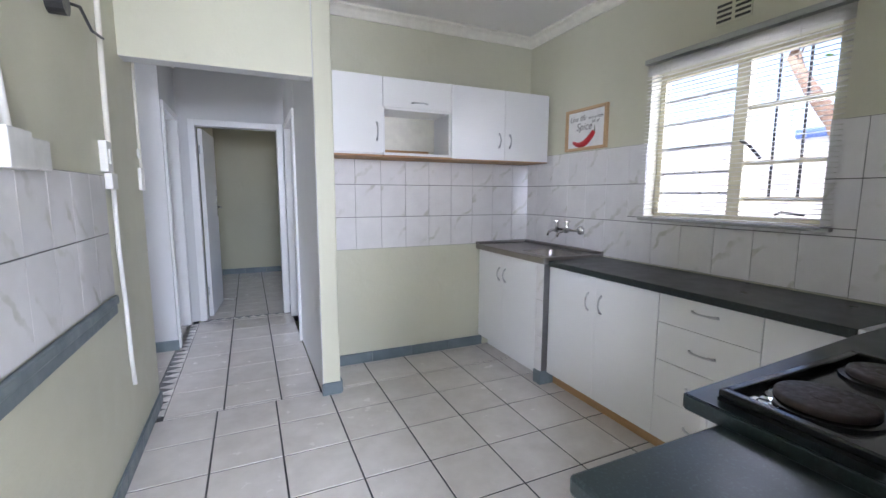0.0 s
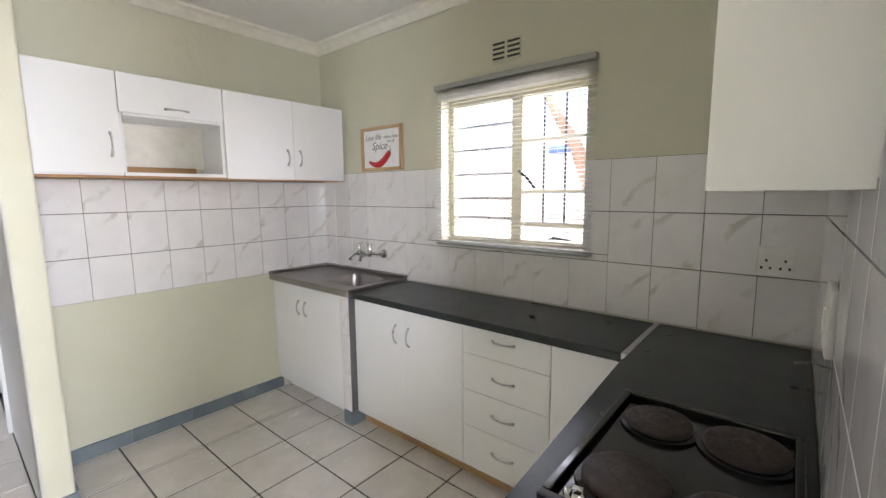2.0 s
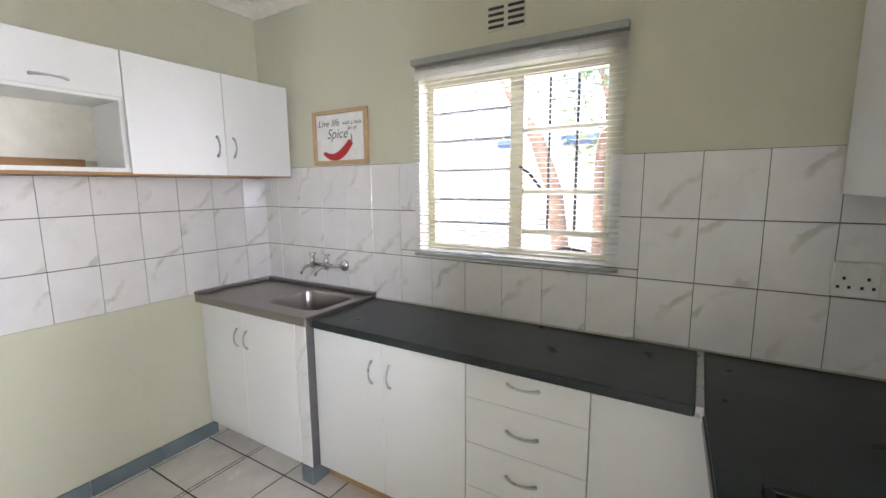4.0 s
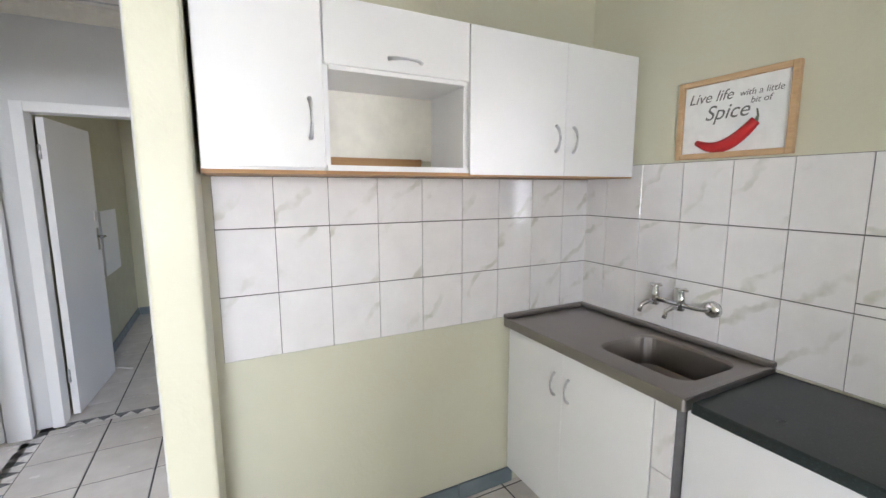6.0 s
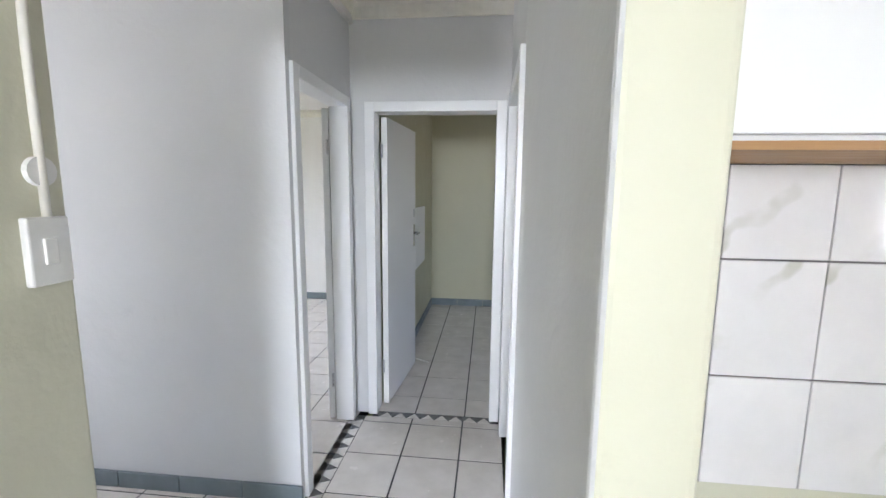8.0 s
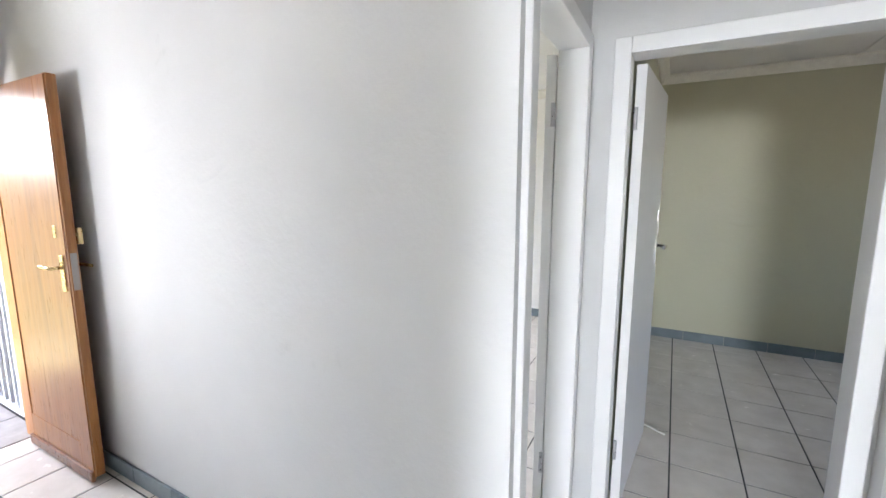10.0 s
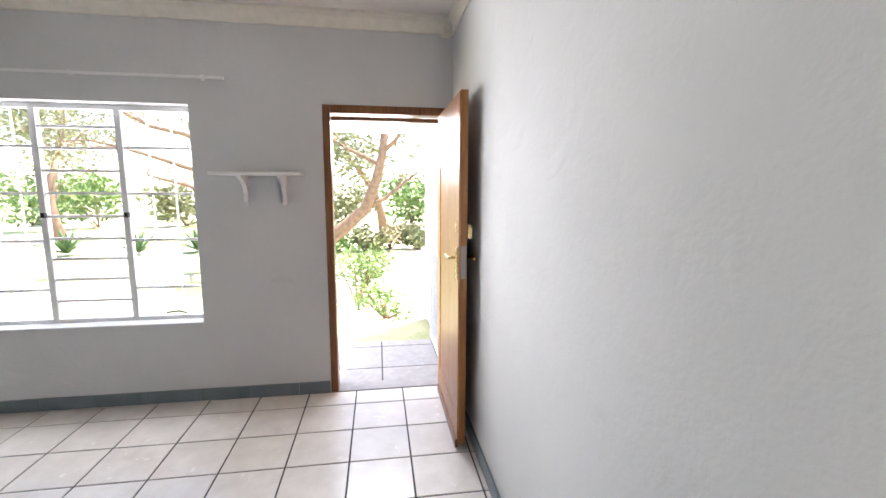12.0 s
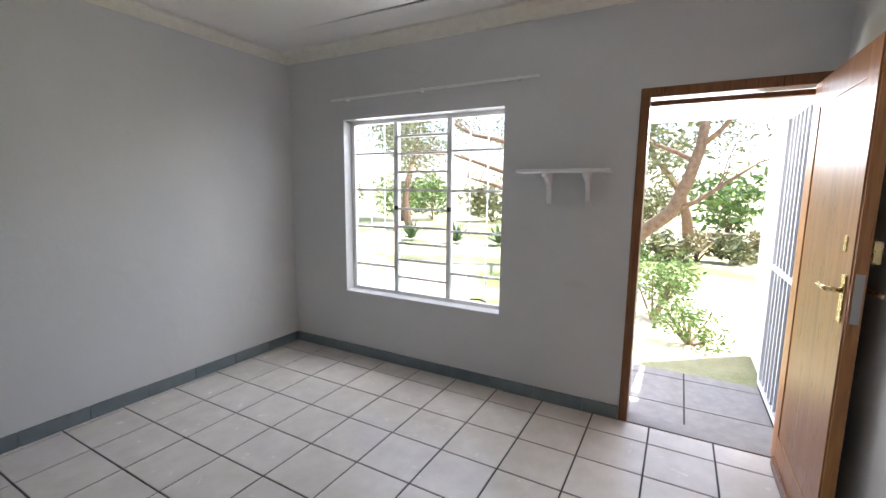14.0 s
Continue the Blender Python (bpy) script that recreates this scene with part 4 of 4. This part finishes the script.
cable("tangle of dark wires high on the wall", [(KX0 + 0.01, 3.05, 1.99), (KX0 + 0.05, 3.2, 2.02), (KX0 + 0.03, 3.4, 2.0), (KX0 + 0.02, 3.6, 2.03)], 0.006, BLACK)
s = thing("junction_box", (KX0, 3.05, 1.95), "round black wall fitting with wires", "fitting")
part("body", tube(bmesh.new(), [(KX0, 3.06, 1.98), (KX0 + 0.05, 3.06, 1.98)], 0.04, 16), BLACK, s)
struct("trim_west_ledge", bx(block(KX0, 1.34, 0.845, KX0 + 0.022, 3.47, 0.885, bevel=0.008), KX0, 1.34, 0.80, KX0 + 0.012, 3.47, 0.844, bevel=0.003), SKIRT, "grey rounded ledge under the wall tiles", "trim")

# ---- end room ----
hp = thing("wall_heater", (-0.12, 7.8, 0.75), "white flat panel heater on the wall", "heater")
part("panel", block(-0.118, 7.50, 0.76, -0.09, 8.12, 1.36, bevel=0.006), WHITE, hp)
part("bracket", block(-0.135, 7.6, 0.8, -0.118, 7.64, 1.3), SATIN, hp)
part("bracket", block(-0.135, 7.98, 0.8, -0.118, 8.02, 1.3), SATIN, hp)
plate("grey switch plate above the heater", "switch", "light_switch", (-0.135, 7.16, 1.38), (-0.115, 7.24, 1.46), SATIN)
plate("small cream alarm sensor high on the wall", "sensor", "alarm_sensor", (-0.135, 7.12, 1.85), (-0.085, 7.22, 2.0), PLASTIC)
plate("low white wall socket", "socket", "wall_socket", (-0.135, 7.1, 0.2), (-0.115, 7.2, 0.28))
cable("short white cable lying on the floor tiles", [(-0.09, 7.18, 0.008), (0.0, 7.14, 0.006), (0.06, 7.10, 0.006), (0.10, 7.08, 0.006)], 0.006)
hatch = thing("ceiling_hatch", (0.26, 5.9, 2.66), "white boxed ceiling hatch in the passage", "hatch")
part("panel", block(0.03, 5.62, 2.655, 0.50, 6.0, 2.664), CEIL, hatch)
for b in ((0.02, 5.60, 0.51, 5.62), (0.02, 6.0, 0.51, 6.02), (0.02, 5.62, 0.035, 6.0), (0.495, 5.62, 0.51, 6.0)):
    part("edge_trim", block(b[0], b[1], 2.652, b[2], b[3], 2.664), SATIN, hatch)

# ---- lounge things ----
sh = thing("wall_shelf", (LX0, 3.99, 1.6), "small white shelf on two scrolled brackets", "shelf")
part("board", block(LX0 + 0.001, 3.705, 1.595, LX0 + 0.19, 4.27, 1.615, bevel=0.003), WHITE, sh)
for y in (3.87, 4.12):
    pts = [(LX0 + 0.002, y, 1.40), (LX0 + 0.02, y, 1.395), (LX0 + 0.035, y, 1.42), (LX0 + 0.04, y, 1.48), (LX0 + 0.065, y, 1.53), (LX0 + 0.12, y, 1.56), (LX0 + 0.165, y, 1.575), (LX0 + 0.17, y, 1.595), (LX0 + 0.002, y, 1.595)]
    part("bracket", prism(bmesh.new(), pts, (0, 0.026, 0)), WHITE, sh, "scrolled bracket")
rail = thing("curtain_rail", (LX0, 2.9, 2.2), "thin white curtain rail above the window", "curtain rail")
part("track", block(LX0 + 0.03, 1.99, 2.21, LX0 + 0.042, 3.79, 2.226, bevel=0.002), WHITE, rail)
for y in (2.15, 2.885, 3.65):
    part("bracket", block(LX0, y - 0.01, 2.205, LX0 + 0.032, y + 0.01, 2.235, bevel=0.003), WHITE, rail)
al = thing("alarm_sensor", (LX0 + 0.05, 5.25, 2.52), "cream corner alarm sensor under the cornice", "sensor")
part("body", block(LX0 + 0.004, 5.22, 2.55, LX0 + 0.07, 5.29, 2.64, bevel=0.01), CORNICE, al)

# ---- porch ----
struct("wall_porch_side", block(-5.58, 5.36, -0.1, -3.46, 5.48, 2.5), WHITEP, "white plastered side wall of the porch", "wall")
bm = bmesh.new()
bx(bm, -5.22, 3.6, 2.14, -5.06, 5.36, 2.27, bevel=0.004)
struct("beam_porch", bm, WHITEP, "white painted porch beam", "beam")
proof = thing("porch_roof", (-4.4, 4.5, 2.3), "red corrugated sheet porch roof", "roof", kind="structure")
for k in range(18):
    y = 3.55 + 0.1 * k
    part("corrugation", tube(bmesh.new(), [(-3.47, y, 2.52), (-5.4, y, 2.31)], 0.05, 8, 0.35), RUST, proof, "", True)
for x in (-3.75, -4.4):
    part("purlin", block(x, 3.55, 2.38 - 0.10 * (-3.47 - x) - 0.06, x + 0.05, 5.35, 2.40 - 0.10 * (-3.47 - x)), PINE, proof)
gate = thing("security_gate", (-3.46, 5.27, 0), "white barred steel security gate folded open", "gate")
GY = 5.27
for x0, x1, z0, z1 in ((-3.60, -3.565, 0.03, 2.03), (-4.36, -4.325, 0.03, 2.03), (-4.325, -3.60, 1.995, 2.03), (-4.325, -3.60, 0.03, 0.065), (-4.325, -3.60, 0.93, 0.965)):
    part("frame_bar", block(x0, GY, z0, x1, GY + 0.03, z1, bevel=0.003), GATE, gate)
for k in range(6):
    x = -4.22 + 0.105 * k
    part("bar", block(x, GY + 0.007, 0.065, x + 0.016, GY + 0.023, 1.995), GATE, gate)
part("mesh_sheet", block(-4.325, GY + 0.024, 0.065, -3.60, GY + 0.027, 1.995), MESH, gate, "grey insect mesh sheet")


# ---- garden ----
struct("ground", block(-120, -110, -0.35, 120, 110, -0.16), LAWN, "sunlit dry lawn reaching to the horizon", "ground")
struct("pavement_yard", block(2.83, -6, -0.16, 9, 12, -0.10), PAVING, "pale concrete yard behind the kitchen", "paving")
rng = random.Random(4)


def leaves(bm, centre, spread, count, size, squash=0.7):
    c = Vector(centre)
    for _ in range(count):
        while True:
            p = Vector((rng.uniform(-1, 1), rng.uniform(-1, 1), rng.uniform(-1, 1)))
            if p.length < 1:
                break
        p = c + Vector((p.x * spread, p.y * spread, p.z * spread * squash))
        q = Euler((rng.uniform(0, 6.3), rng.uniform(0, 6.3), rng.uniform(0, 6.3))).to_matrix()
        s = size * rng.uniform(0.6, 1.4)
        vs = [bm.verts.new(p + q @ Vector(v) * s) for v in ((0, -1, 0), (0.38, 0, 0.08), (0, 1, 0), (-0.38, 0, 0.08))]
        bm.faces.new(vs)


def limb(bm, p, d, length, r, depth, tips):
    pts, rs = [Vector(p)], [r]
    for i in range(4):
        d = (d + Vector((rng.uniform(-0.3, 0.3), rng.uniform(-0.3, 0.3), rng.uniform(-0.12, 0.25)))).normalized()
        pts.append(pts[-1] + d * length / 4)
        rs.append(r * (1 - 0.16 * (i + 1)))
    tube(bm, pts, rs, 8)
    tips.append(pts[-1])
    if depth:
        tips.append(pts[3])
        for _ in range(3):
            limb(bm, pts[rng.choice((2, 3, 4))], (d + Vector((rng.uniform(-1, 1), rng.uniform(-1, 1), rng.uniform(-0.3, 0.6)))).normalized(), length * 0.66, rs[-1] * 0.75, depth - 1, tips)


def tree(label, base, lean, length, r, spread, per, leaf, material=LEAF, depth=3):
    root = thing("garden_tree", base, label, "tree")
    wb, tips = bmesh.new(), []
    limb(wb, base, Vector(lean).normalized(), length, r, depth, tips)
    part("trunk", wb, BARK, root, "brown branching trunk", True)
    lb = bmesh.new()
    for tip in tips:
        leaves(lb, tip, spread, per, leaf)
    part("crown", lb, material, root, "sparse green leaves")


def crooked_tree(label, trunk, radii, boughs, spread, per, leaf, material=LEAF):
    """A tree whose trunk follows a bent line; boughs: start, direction, length, thickness."""
    root = thing("garden_tree", trunk[0], label, "tree")
    wb, tips = bmesh.new(), []
    tube(wb, trunk, radii, 10)
    for p, d, length, r in boughs:
        limb(wb, p, Vector(d).normalized(), length, r, 3, tips)
    part("trunk", wb, BARK, root, "crooked brown trunk and boughs", True)
    lb = bmesh.new()
    for tip in tips:
        leaves(lb, tip, spread, per, leaf)
    part("crown", lb, material, root, "airy small leaves")


crooked_tree("crooked leaning garden tree with an airy crown", [(-9.2, 3.2, -0.2), (-9.15, 3.6, 0.35), (-9.05, 4.1, 0.76), (-9.0, 4.52, 1.12), (-9.0, 4.74, 1.7), (-9.0, 4.88, 2.25), (-9.05, 4.95, 3.0)],
             [0.16, 0.14, 0.125, 0.115, 0.10, 0.085, 0.06],
             [((-9.0, 4.55, 1.15), (0.1, 1, 0.35), 1.5, 0.05), ((-9.0, 4.88, 2.25), (0.2, 0.8, 0.4), 1.5, 0.05), ((-9.0, 4.8, 2.0), (-0.2, -0.9, 0.5), 1.4, 0.05), ((-9.05, 4.95, 3.0), (0.3, 0.2, 1), 1.4, 0.05), ((-9.05, 4.95, 2.9), (-0.5, -0.6, 0.6), 1.5, 0.05)],
             0.42, 16, 0.05)
crooked_tree("wide garden tree with low level boughs", [(-9.7, 1.9, -0.2), (-9.65, 1.85, 0.6), (-9.6, 1.75, 1.3), (-9.6, 1.6, 2.0), (-9.6, 1.4, 2.8)],
             [0.17, 0.15, 0.13, 0.11, 0.08],
             [((-9.6, 1.75, 1.3), (0.0, -1, 0.2), 2.2, 0.06), ((-9.6, 1.65, 1.8), (-0.1, -1, 0.25), 2.6, 0.06), ((-9.6, 1.5, 2.4), (0.1, -1, 0.3), 2.4, 0.06), ((-9.6, 1.4, 2.8), (0.2, -0.5, 0.8), 1.8, 0.05), ((-9.6, 1.7, 1.6), (0.2, 0.8, 0.8), 1.4, 0.05)],
             0.45, 15, 0.05)
tree("spreading tree across the lawn", (-14.5, -4.6, -0.2), (0.1, -0.2, 1), 2.8, 0.18, 0.9, 40, 0.085)
tree("tree at the garden edge", (-18, 5.0, -0.2), (0.2, 0.1, 1), 3.4, 0.2, 1.2, 60, 0.12, LEAF)
tree("tree at the garden edge", (-19, -8.0, -0.2), (0.0, 0.2, 1), 3.4, 0.2, 1.2, 60, 0.12, LEAF)
crooked_tree("leaning bare brown tree in the yard", [(6.0, 3.2, -0.1), (6.0, 3.3, 0.8), (6.0, 3.38, 1.45), (6.0, 3.62, 2.1), (6.0, 3.85, 2.45), (6.0, 4.1, 2.9)],
             [0.12, 0.11, 0.10, 0.09, 0.075, 0.05], [((6.0, 3.85, 2.45), (0.2, 0.7, 0.6), 1.2, 0.04), ((6.0, 4.1, 2.9), (-0.1, -0.3, 0.8), 1.3, 0.04)], 0.4, 5, 0.05, DRYLEAF)
crooked_tree("forked brown tree by the yard wall", [(6.6, 2.95, -0.1), (6.6, 2.96, 1.0), (6.6, 2.97, 1.7), (6.6, 2.95, 2.1), (6.6, 2.85, 2.4), (6.6, 2.6, 2.6)],
             [0.10, 0.09, 0.085, 0.08, 0.06, 0.045], [((6.6, 2.6, 2.6), (0.1, -0.8, 0.3), 1.1, 0.035), ((6.6, 2.9, 2.3), (0, 0.3, 1), 1.2, 0.04)], 0.4, 7, 0.05, BUSHL)
tree("small yard tree with yellowing leaves", (7.4, 2.2, -0.1), (0.1, 0.25, 1), 2.0, 0.09, 0.5, 12, 0.06, BUSHL)


def bush(label, centre, r, count, leaf, material=BUSHL, squash=0.8):
    root = thing("garden_bush", (centre[0], centre[1], -0.16), label, "bush")
    lb, sb = bmesh.new(), bmesh.new()
    for _ in range(9):
        a, q = rng.uniform(0, 6.3), rng.uniform(0.1, 0.8) * r
        tip = Vector(centre) + Vector((q * math.cos(a), q * math.sin(a), rng.uniform(-0.3, 0.6) * r * squash))
        tube(sb, [(centre[0], centre[1], -0.18), tip], [0.02, 0.006], 5)
        leaves(lb, tip, r * 0.45, count // 9, leaf, squash)
    part("stem", sb, BARK, root)
    part("foliage", lb, material, root)


bush("low green bush beside the porch step", (-5.65, 4.85, 0.0), 0.42, 900, 0.03)
bush("low green bush beside the porch step", (-6.4, 4.45, 0.22), 0.62, 1300, 0.035)
for k in range(7):
    bush("clipped hedge bush across the lawn", (-12.4 + rng.uniform(-0.5, 0.5), 3.6 + 0.75 * k, 0.15), 0.55, 520, 0.09, rng.choice((BUSHL, LEAF, DRYLEAF)))
for k in range(9):
    bush("leafy shrub at the garden edge", (-21 + rng.uniform(-1, 1), -14 + 3.4 * k, 0.9), 1.9, 900, 0.16, rng.choice((BUSHL, LEAF, DRYLEAF)))


def agave(x, y):
    root = thing("agave_plant", (x, y, -0.16), "spiky green agave plant on the lawn", "plant", "agaves")
    for k in range(22):
        a, e = 2.399 * k, radians(15 + 60 * k / 22)
        d = Vector((math.cos(a) * math.cos(e), math.sin(a) * math.cos(e), math.sin(e)))
        s = Vector((-math.sin(a), math.cos(a), 0)) * 0.05
        p = Vector((x, y, -0.1))
        m = p + d * 0.35
        t = p + d * 0.72 - Vector((0, 0, 0.05))
        bm = bmesh.new()
        prism(bm, [p - s * 0.7, m - s, t, m + s, p + s * 0.7], (0, 0, 0.012))
        part("leaf", bm, AGAVE, root)


for x, y in ((-12, -2.95), (-12, -1.3), (-12.3, 0.0)):
    agave(x, y)
struct("wall_garden", block(9.0, -6, -0.16, 9.2, 12, 2.3), GARDENWALL, "pale sunlit garden wall behind the yard", "wall")
for y0, y1 in ((2.3, 2.75), (3.5, 4.2), (5.0, 5.5)):
    tarp = thing("blue_tarpaulin", (9.0, (y0 + y1) / 2, 2.3), "folded blue sheet on top of the garden wall", "tarpaulin")
    part("sheet", block(8.96, y0, 2.3, 9.24, y1, 2.5, bevel=0.06, seg=3), BLUEISH, tarp)


# ---- tiles ----
def lattice(lo, hi, origin, pitch):
    k = math.floor((lo - origin) / pitch)
    cuts = [lo]
    while True:
        k += 1
        v = origin + k * pitch
        if v >= hi - 0.004:
            break
        if v > lo + 0.004:
            cuts.append(v)
    return list(zip(cuts, cuts[1:] + [hi]))


TILE_CACHE = {}


def piece(name, centre, size, material, parent, chamfer=0.002):
    """One tile as an object of its own; alike tiles share a mesh."""
    key = (name, material.name, tuple(round(s, 3) for s in size))
    if key not in TILE_CACHE:
        sx, sy, sz = (s / 2 for s in size)
        TILE_CACHE[key] = obj(name, bx(bmesh.new(), -sx, -sy, -sz, sx, sy, sz, bevel=chamfer, seg=1), material)
        ob = TILE_CACHE[key]
    else:
        ob = new(name, TILE_CACHE[key].data)
    ob.location = centre
    ob.parent = parent
    return ob


def floor(name, x0, y0, x1, y1, ox, oy, px, py, label, loose=True, joint=0.009):
    slab = struct(name, block(x0, y0, -0.12, x1, y1, -0.0035), GROUT, label, "floor")
    bm = None if loose else bmesh.new()
    for a, b in lattice(x0, x1, ox, px):
        for c, d in lattice(y0, y1, oy, py):
            if b - a < 0.02 or d - c < 0.02:
                continue
            w, h = b - a - joint, d - c - joint
            if loose:
                piece("tile", ((a + b) / 2, (c + d) / 2, -0.004 + rng.uniform(0, 0.0006)), (w, h, 0.008), FTILE, slab)
            else:
                bx(bm, a + joint / 2, c + joint / 2, -0.008, b - joint / 2, d - joint / 2, 0.0)
    if not loose:
        tagged(under(obj("tiles", bm, FTILE), slab), kind="stuff")
    return slab


K0X, K0Y = 0.768, 3.672
floor("floor_kitchen", KX0, -0.8, KX1, 3.99, K0X, K0Y, 0.3395, 0.340, "pale glazed kitchen floor tiles with dark joints")
floor("floor_hall", -0.205, 3.99, 0.72, 6.145, K0X + 0.035, K0Y, 0.3395, 0.3435, "pale glazed passage floor tiles with dark joints")
floor("floor_kitchen_corner", 0.72, 3.99, KX1, 4.5, K0X, K0Y, 0.3395, 0.340, "pale glazed floor tiles by the cabinets")
floor("floor_lounge", -3.30, LY0 - 0.1, -0.305, WY + 0.1, -2.44, 3.21, 0.330, 0.3437, "pale glazed lounge floor tiles with dark joints")
floor("floor_end_room", -0.16, 6.21, 2.82, 9.1, 0.13, 6.45, 0.343, 0.343, "pale glazed floor tiles of the end room", False)
floor("floor_bedroom", -3.46, WY + 0.1, -0.255, 9.2, -0.6, 5.7, 0.343, 0.343, "pale glazed floor tiles of the bedroom", False)
floor("floor_porch", -4.35, 3.6, -3.30, 5.36, -3.70, 4.78, 0.5, 0.5, "grey porch paving slabs", False, 0.012).children[0].data.materials[0] = PAVING


def border(name, x0, y0, x1, y1, along, n):
    """A strip of grey and white triangles."""
    root = struct(name, block(x0, y0, -0.11, x1, y1, -0.0035), GROUT, "grey and white triangle border tiles", "floor")
    for k in range(n):
        if along == "y":
            a, b = y0 + (y1 - y0) * k / n, y0 + (y1 - y0) * (k + 1) / n
            dark = [(x0, a + 0.003, -0.004), (x1 - 0.004, (a + b) / 2, -0.004), (x0, b - 0.003, -0.004)]
            light = [(x1, (a + b) / 2 + 0.004, -0.004), (x1, (a + b) / 2 + (b - a) - 0.004, -0.004), (x0 + 0.006, b, -0.004)]
        else:
            a, b = x0 + (x1 - x0) * k / n, x0 + (x1 - x0) * (k + 1) / n
            dark = [(a + 0.003, y1, -0.004), ((a + b) / 2, y0 + 0.004, -0.004), (b - 0.003, y1, -0.004)]
            light = [((a + b) / 2 + 0.004, y0, -0.004), ((a + b) / 2 + (b - a) - 0.004, y0, -0.004), (b, y1 - 0.006, -0.004)]
        part("grey_triangle", prism(bmesh.new(), dark, (0, 0, 0.004)), BORDER_D, root)
        if k < n - 1:
            part("white_triangle", prism(bmesh.new(), light, (0, 0, 0.004)), BORDER_W, root)
    return root


border("floor_border_west", -0.305, 4.0, -0.205, 6.145, "y", 21)
border("floor_border_end", -0.16, 6.145, 0.70, 6.21, "x", 9)


def wall_tiles(name, normal, at, spans, rows, joint=0.003, holes=()):
    """Wall tiles on a thin adhesive bed. normal: axis of the wall and the way it faces."""
    axis, way = normal
    root = tagged(new(name), "glossy white marbled wall tiles with grey joints", "tiles", kind="structure")
    for z0, z1 in rows:
        for a, b in spans:
            pieces = [(a, b, z0, z1)]
            for ha, hb, hz0, hz1 in holes:
                cut = []
                for p, q, r, s in pieces:
                    if q <= ha or p >= hb or s <= hz0 or r >= hz1:
                        cut.append((p, q, r, s))
                        continue
                    if r < hz0:
                        cut.append((p, q, r, hz0))
                    zl = max(r, hz0)
                    if p < ha:
                        cut.append((p, ha, zl, s))
                    if q > hb:
                        cut.append((hb, q, zl, s))
                pieces = cut
            for p, q, r, s in pieces:
                if q - p < 0.012 or s - r < 0.012:
                    continue
                c, size = ((p + q) / 2, (r + s) / 2), (q - p - joint * 0.8, s - r - joint * 1.4)
                off = at + way * 0.0045
                if axis == "x":
                    piece("tile", (off, c[0], c[1]), (0.006, *size), WTILE, root, 0.001)
                    bed = (min(at, at + way * 0.003), p, r, max(at, at + way * 0.003), q, s)
                else:
                    piece("tile", (c[0], off, c[1]), (size[0], 0.006, size[1]), WTILE, root, 0.001)
                    bed = (p, min(at, at + way * 0.003), r, q, max(at, at + way * 0.003), s)
                BEDS.append(bed)
    return root


BEDS = []
ROWS = ((0.918, 1.166), (1.166, 1.415), (1.415, 1.605))
wall_tiles("tiles_north", ("y", -1), KY1, lattice(0.862, KX1, 0.868, 0.2017), ROWS)
wall_tiles("tiles_east", ("x", -1), KX1, lattice(KY0, KY1, 2.04, 0.2), ((0.905, 1.166), (1.166, 1.415), (1.415, 1.668)), holes=((2.17, 3.11, 1.20, 3.0),))
wall_tiles("tiles_south", ("y", 1), KY0, lattice(0.83, KX1 - 0.01, 2.52, 0.2), ((0.905, 1.166), (1.166, 1.415), (1.415, 1.668)))
wall_tiles("tiles_west", ("x", 1), KX0, lattice(1.34, 3.47, 3.47, 0.2), ((0.89, 1.166), (1.166, 1.42)))
bm = bmesh.new()
for b in BEDS:
    bx(bm, *b)
struct("tile_bed", bm, WGROUT, "grey grout bed behind the wall tiles", "grout")
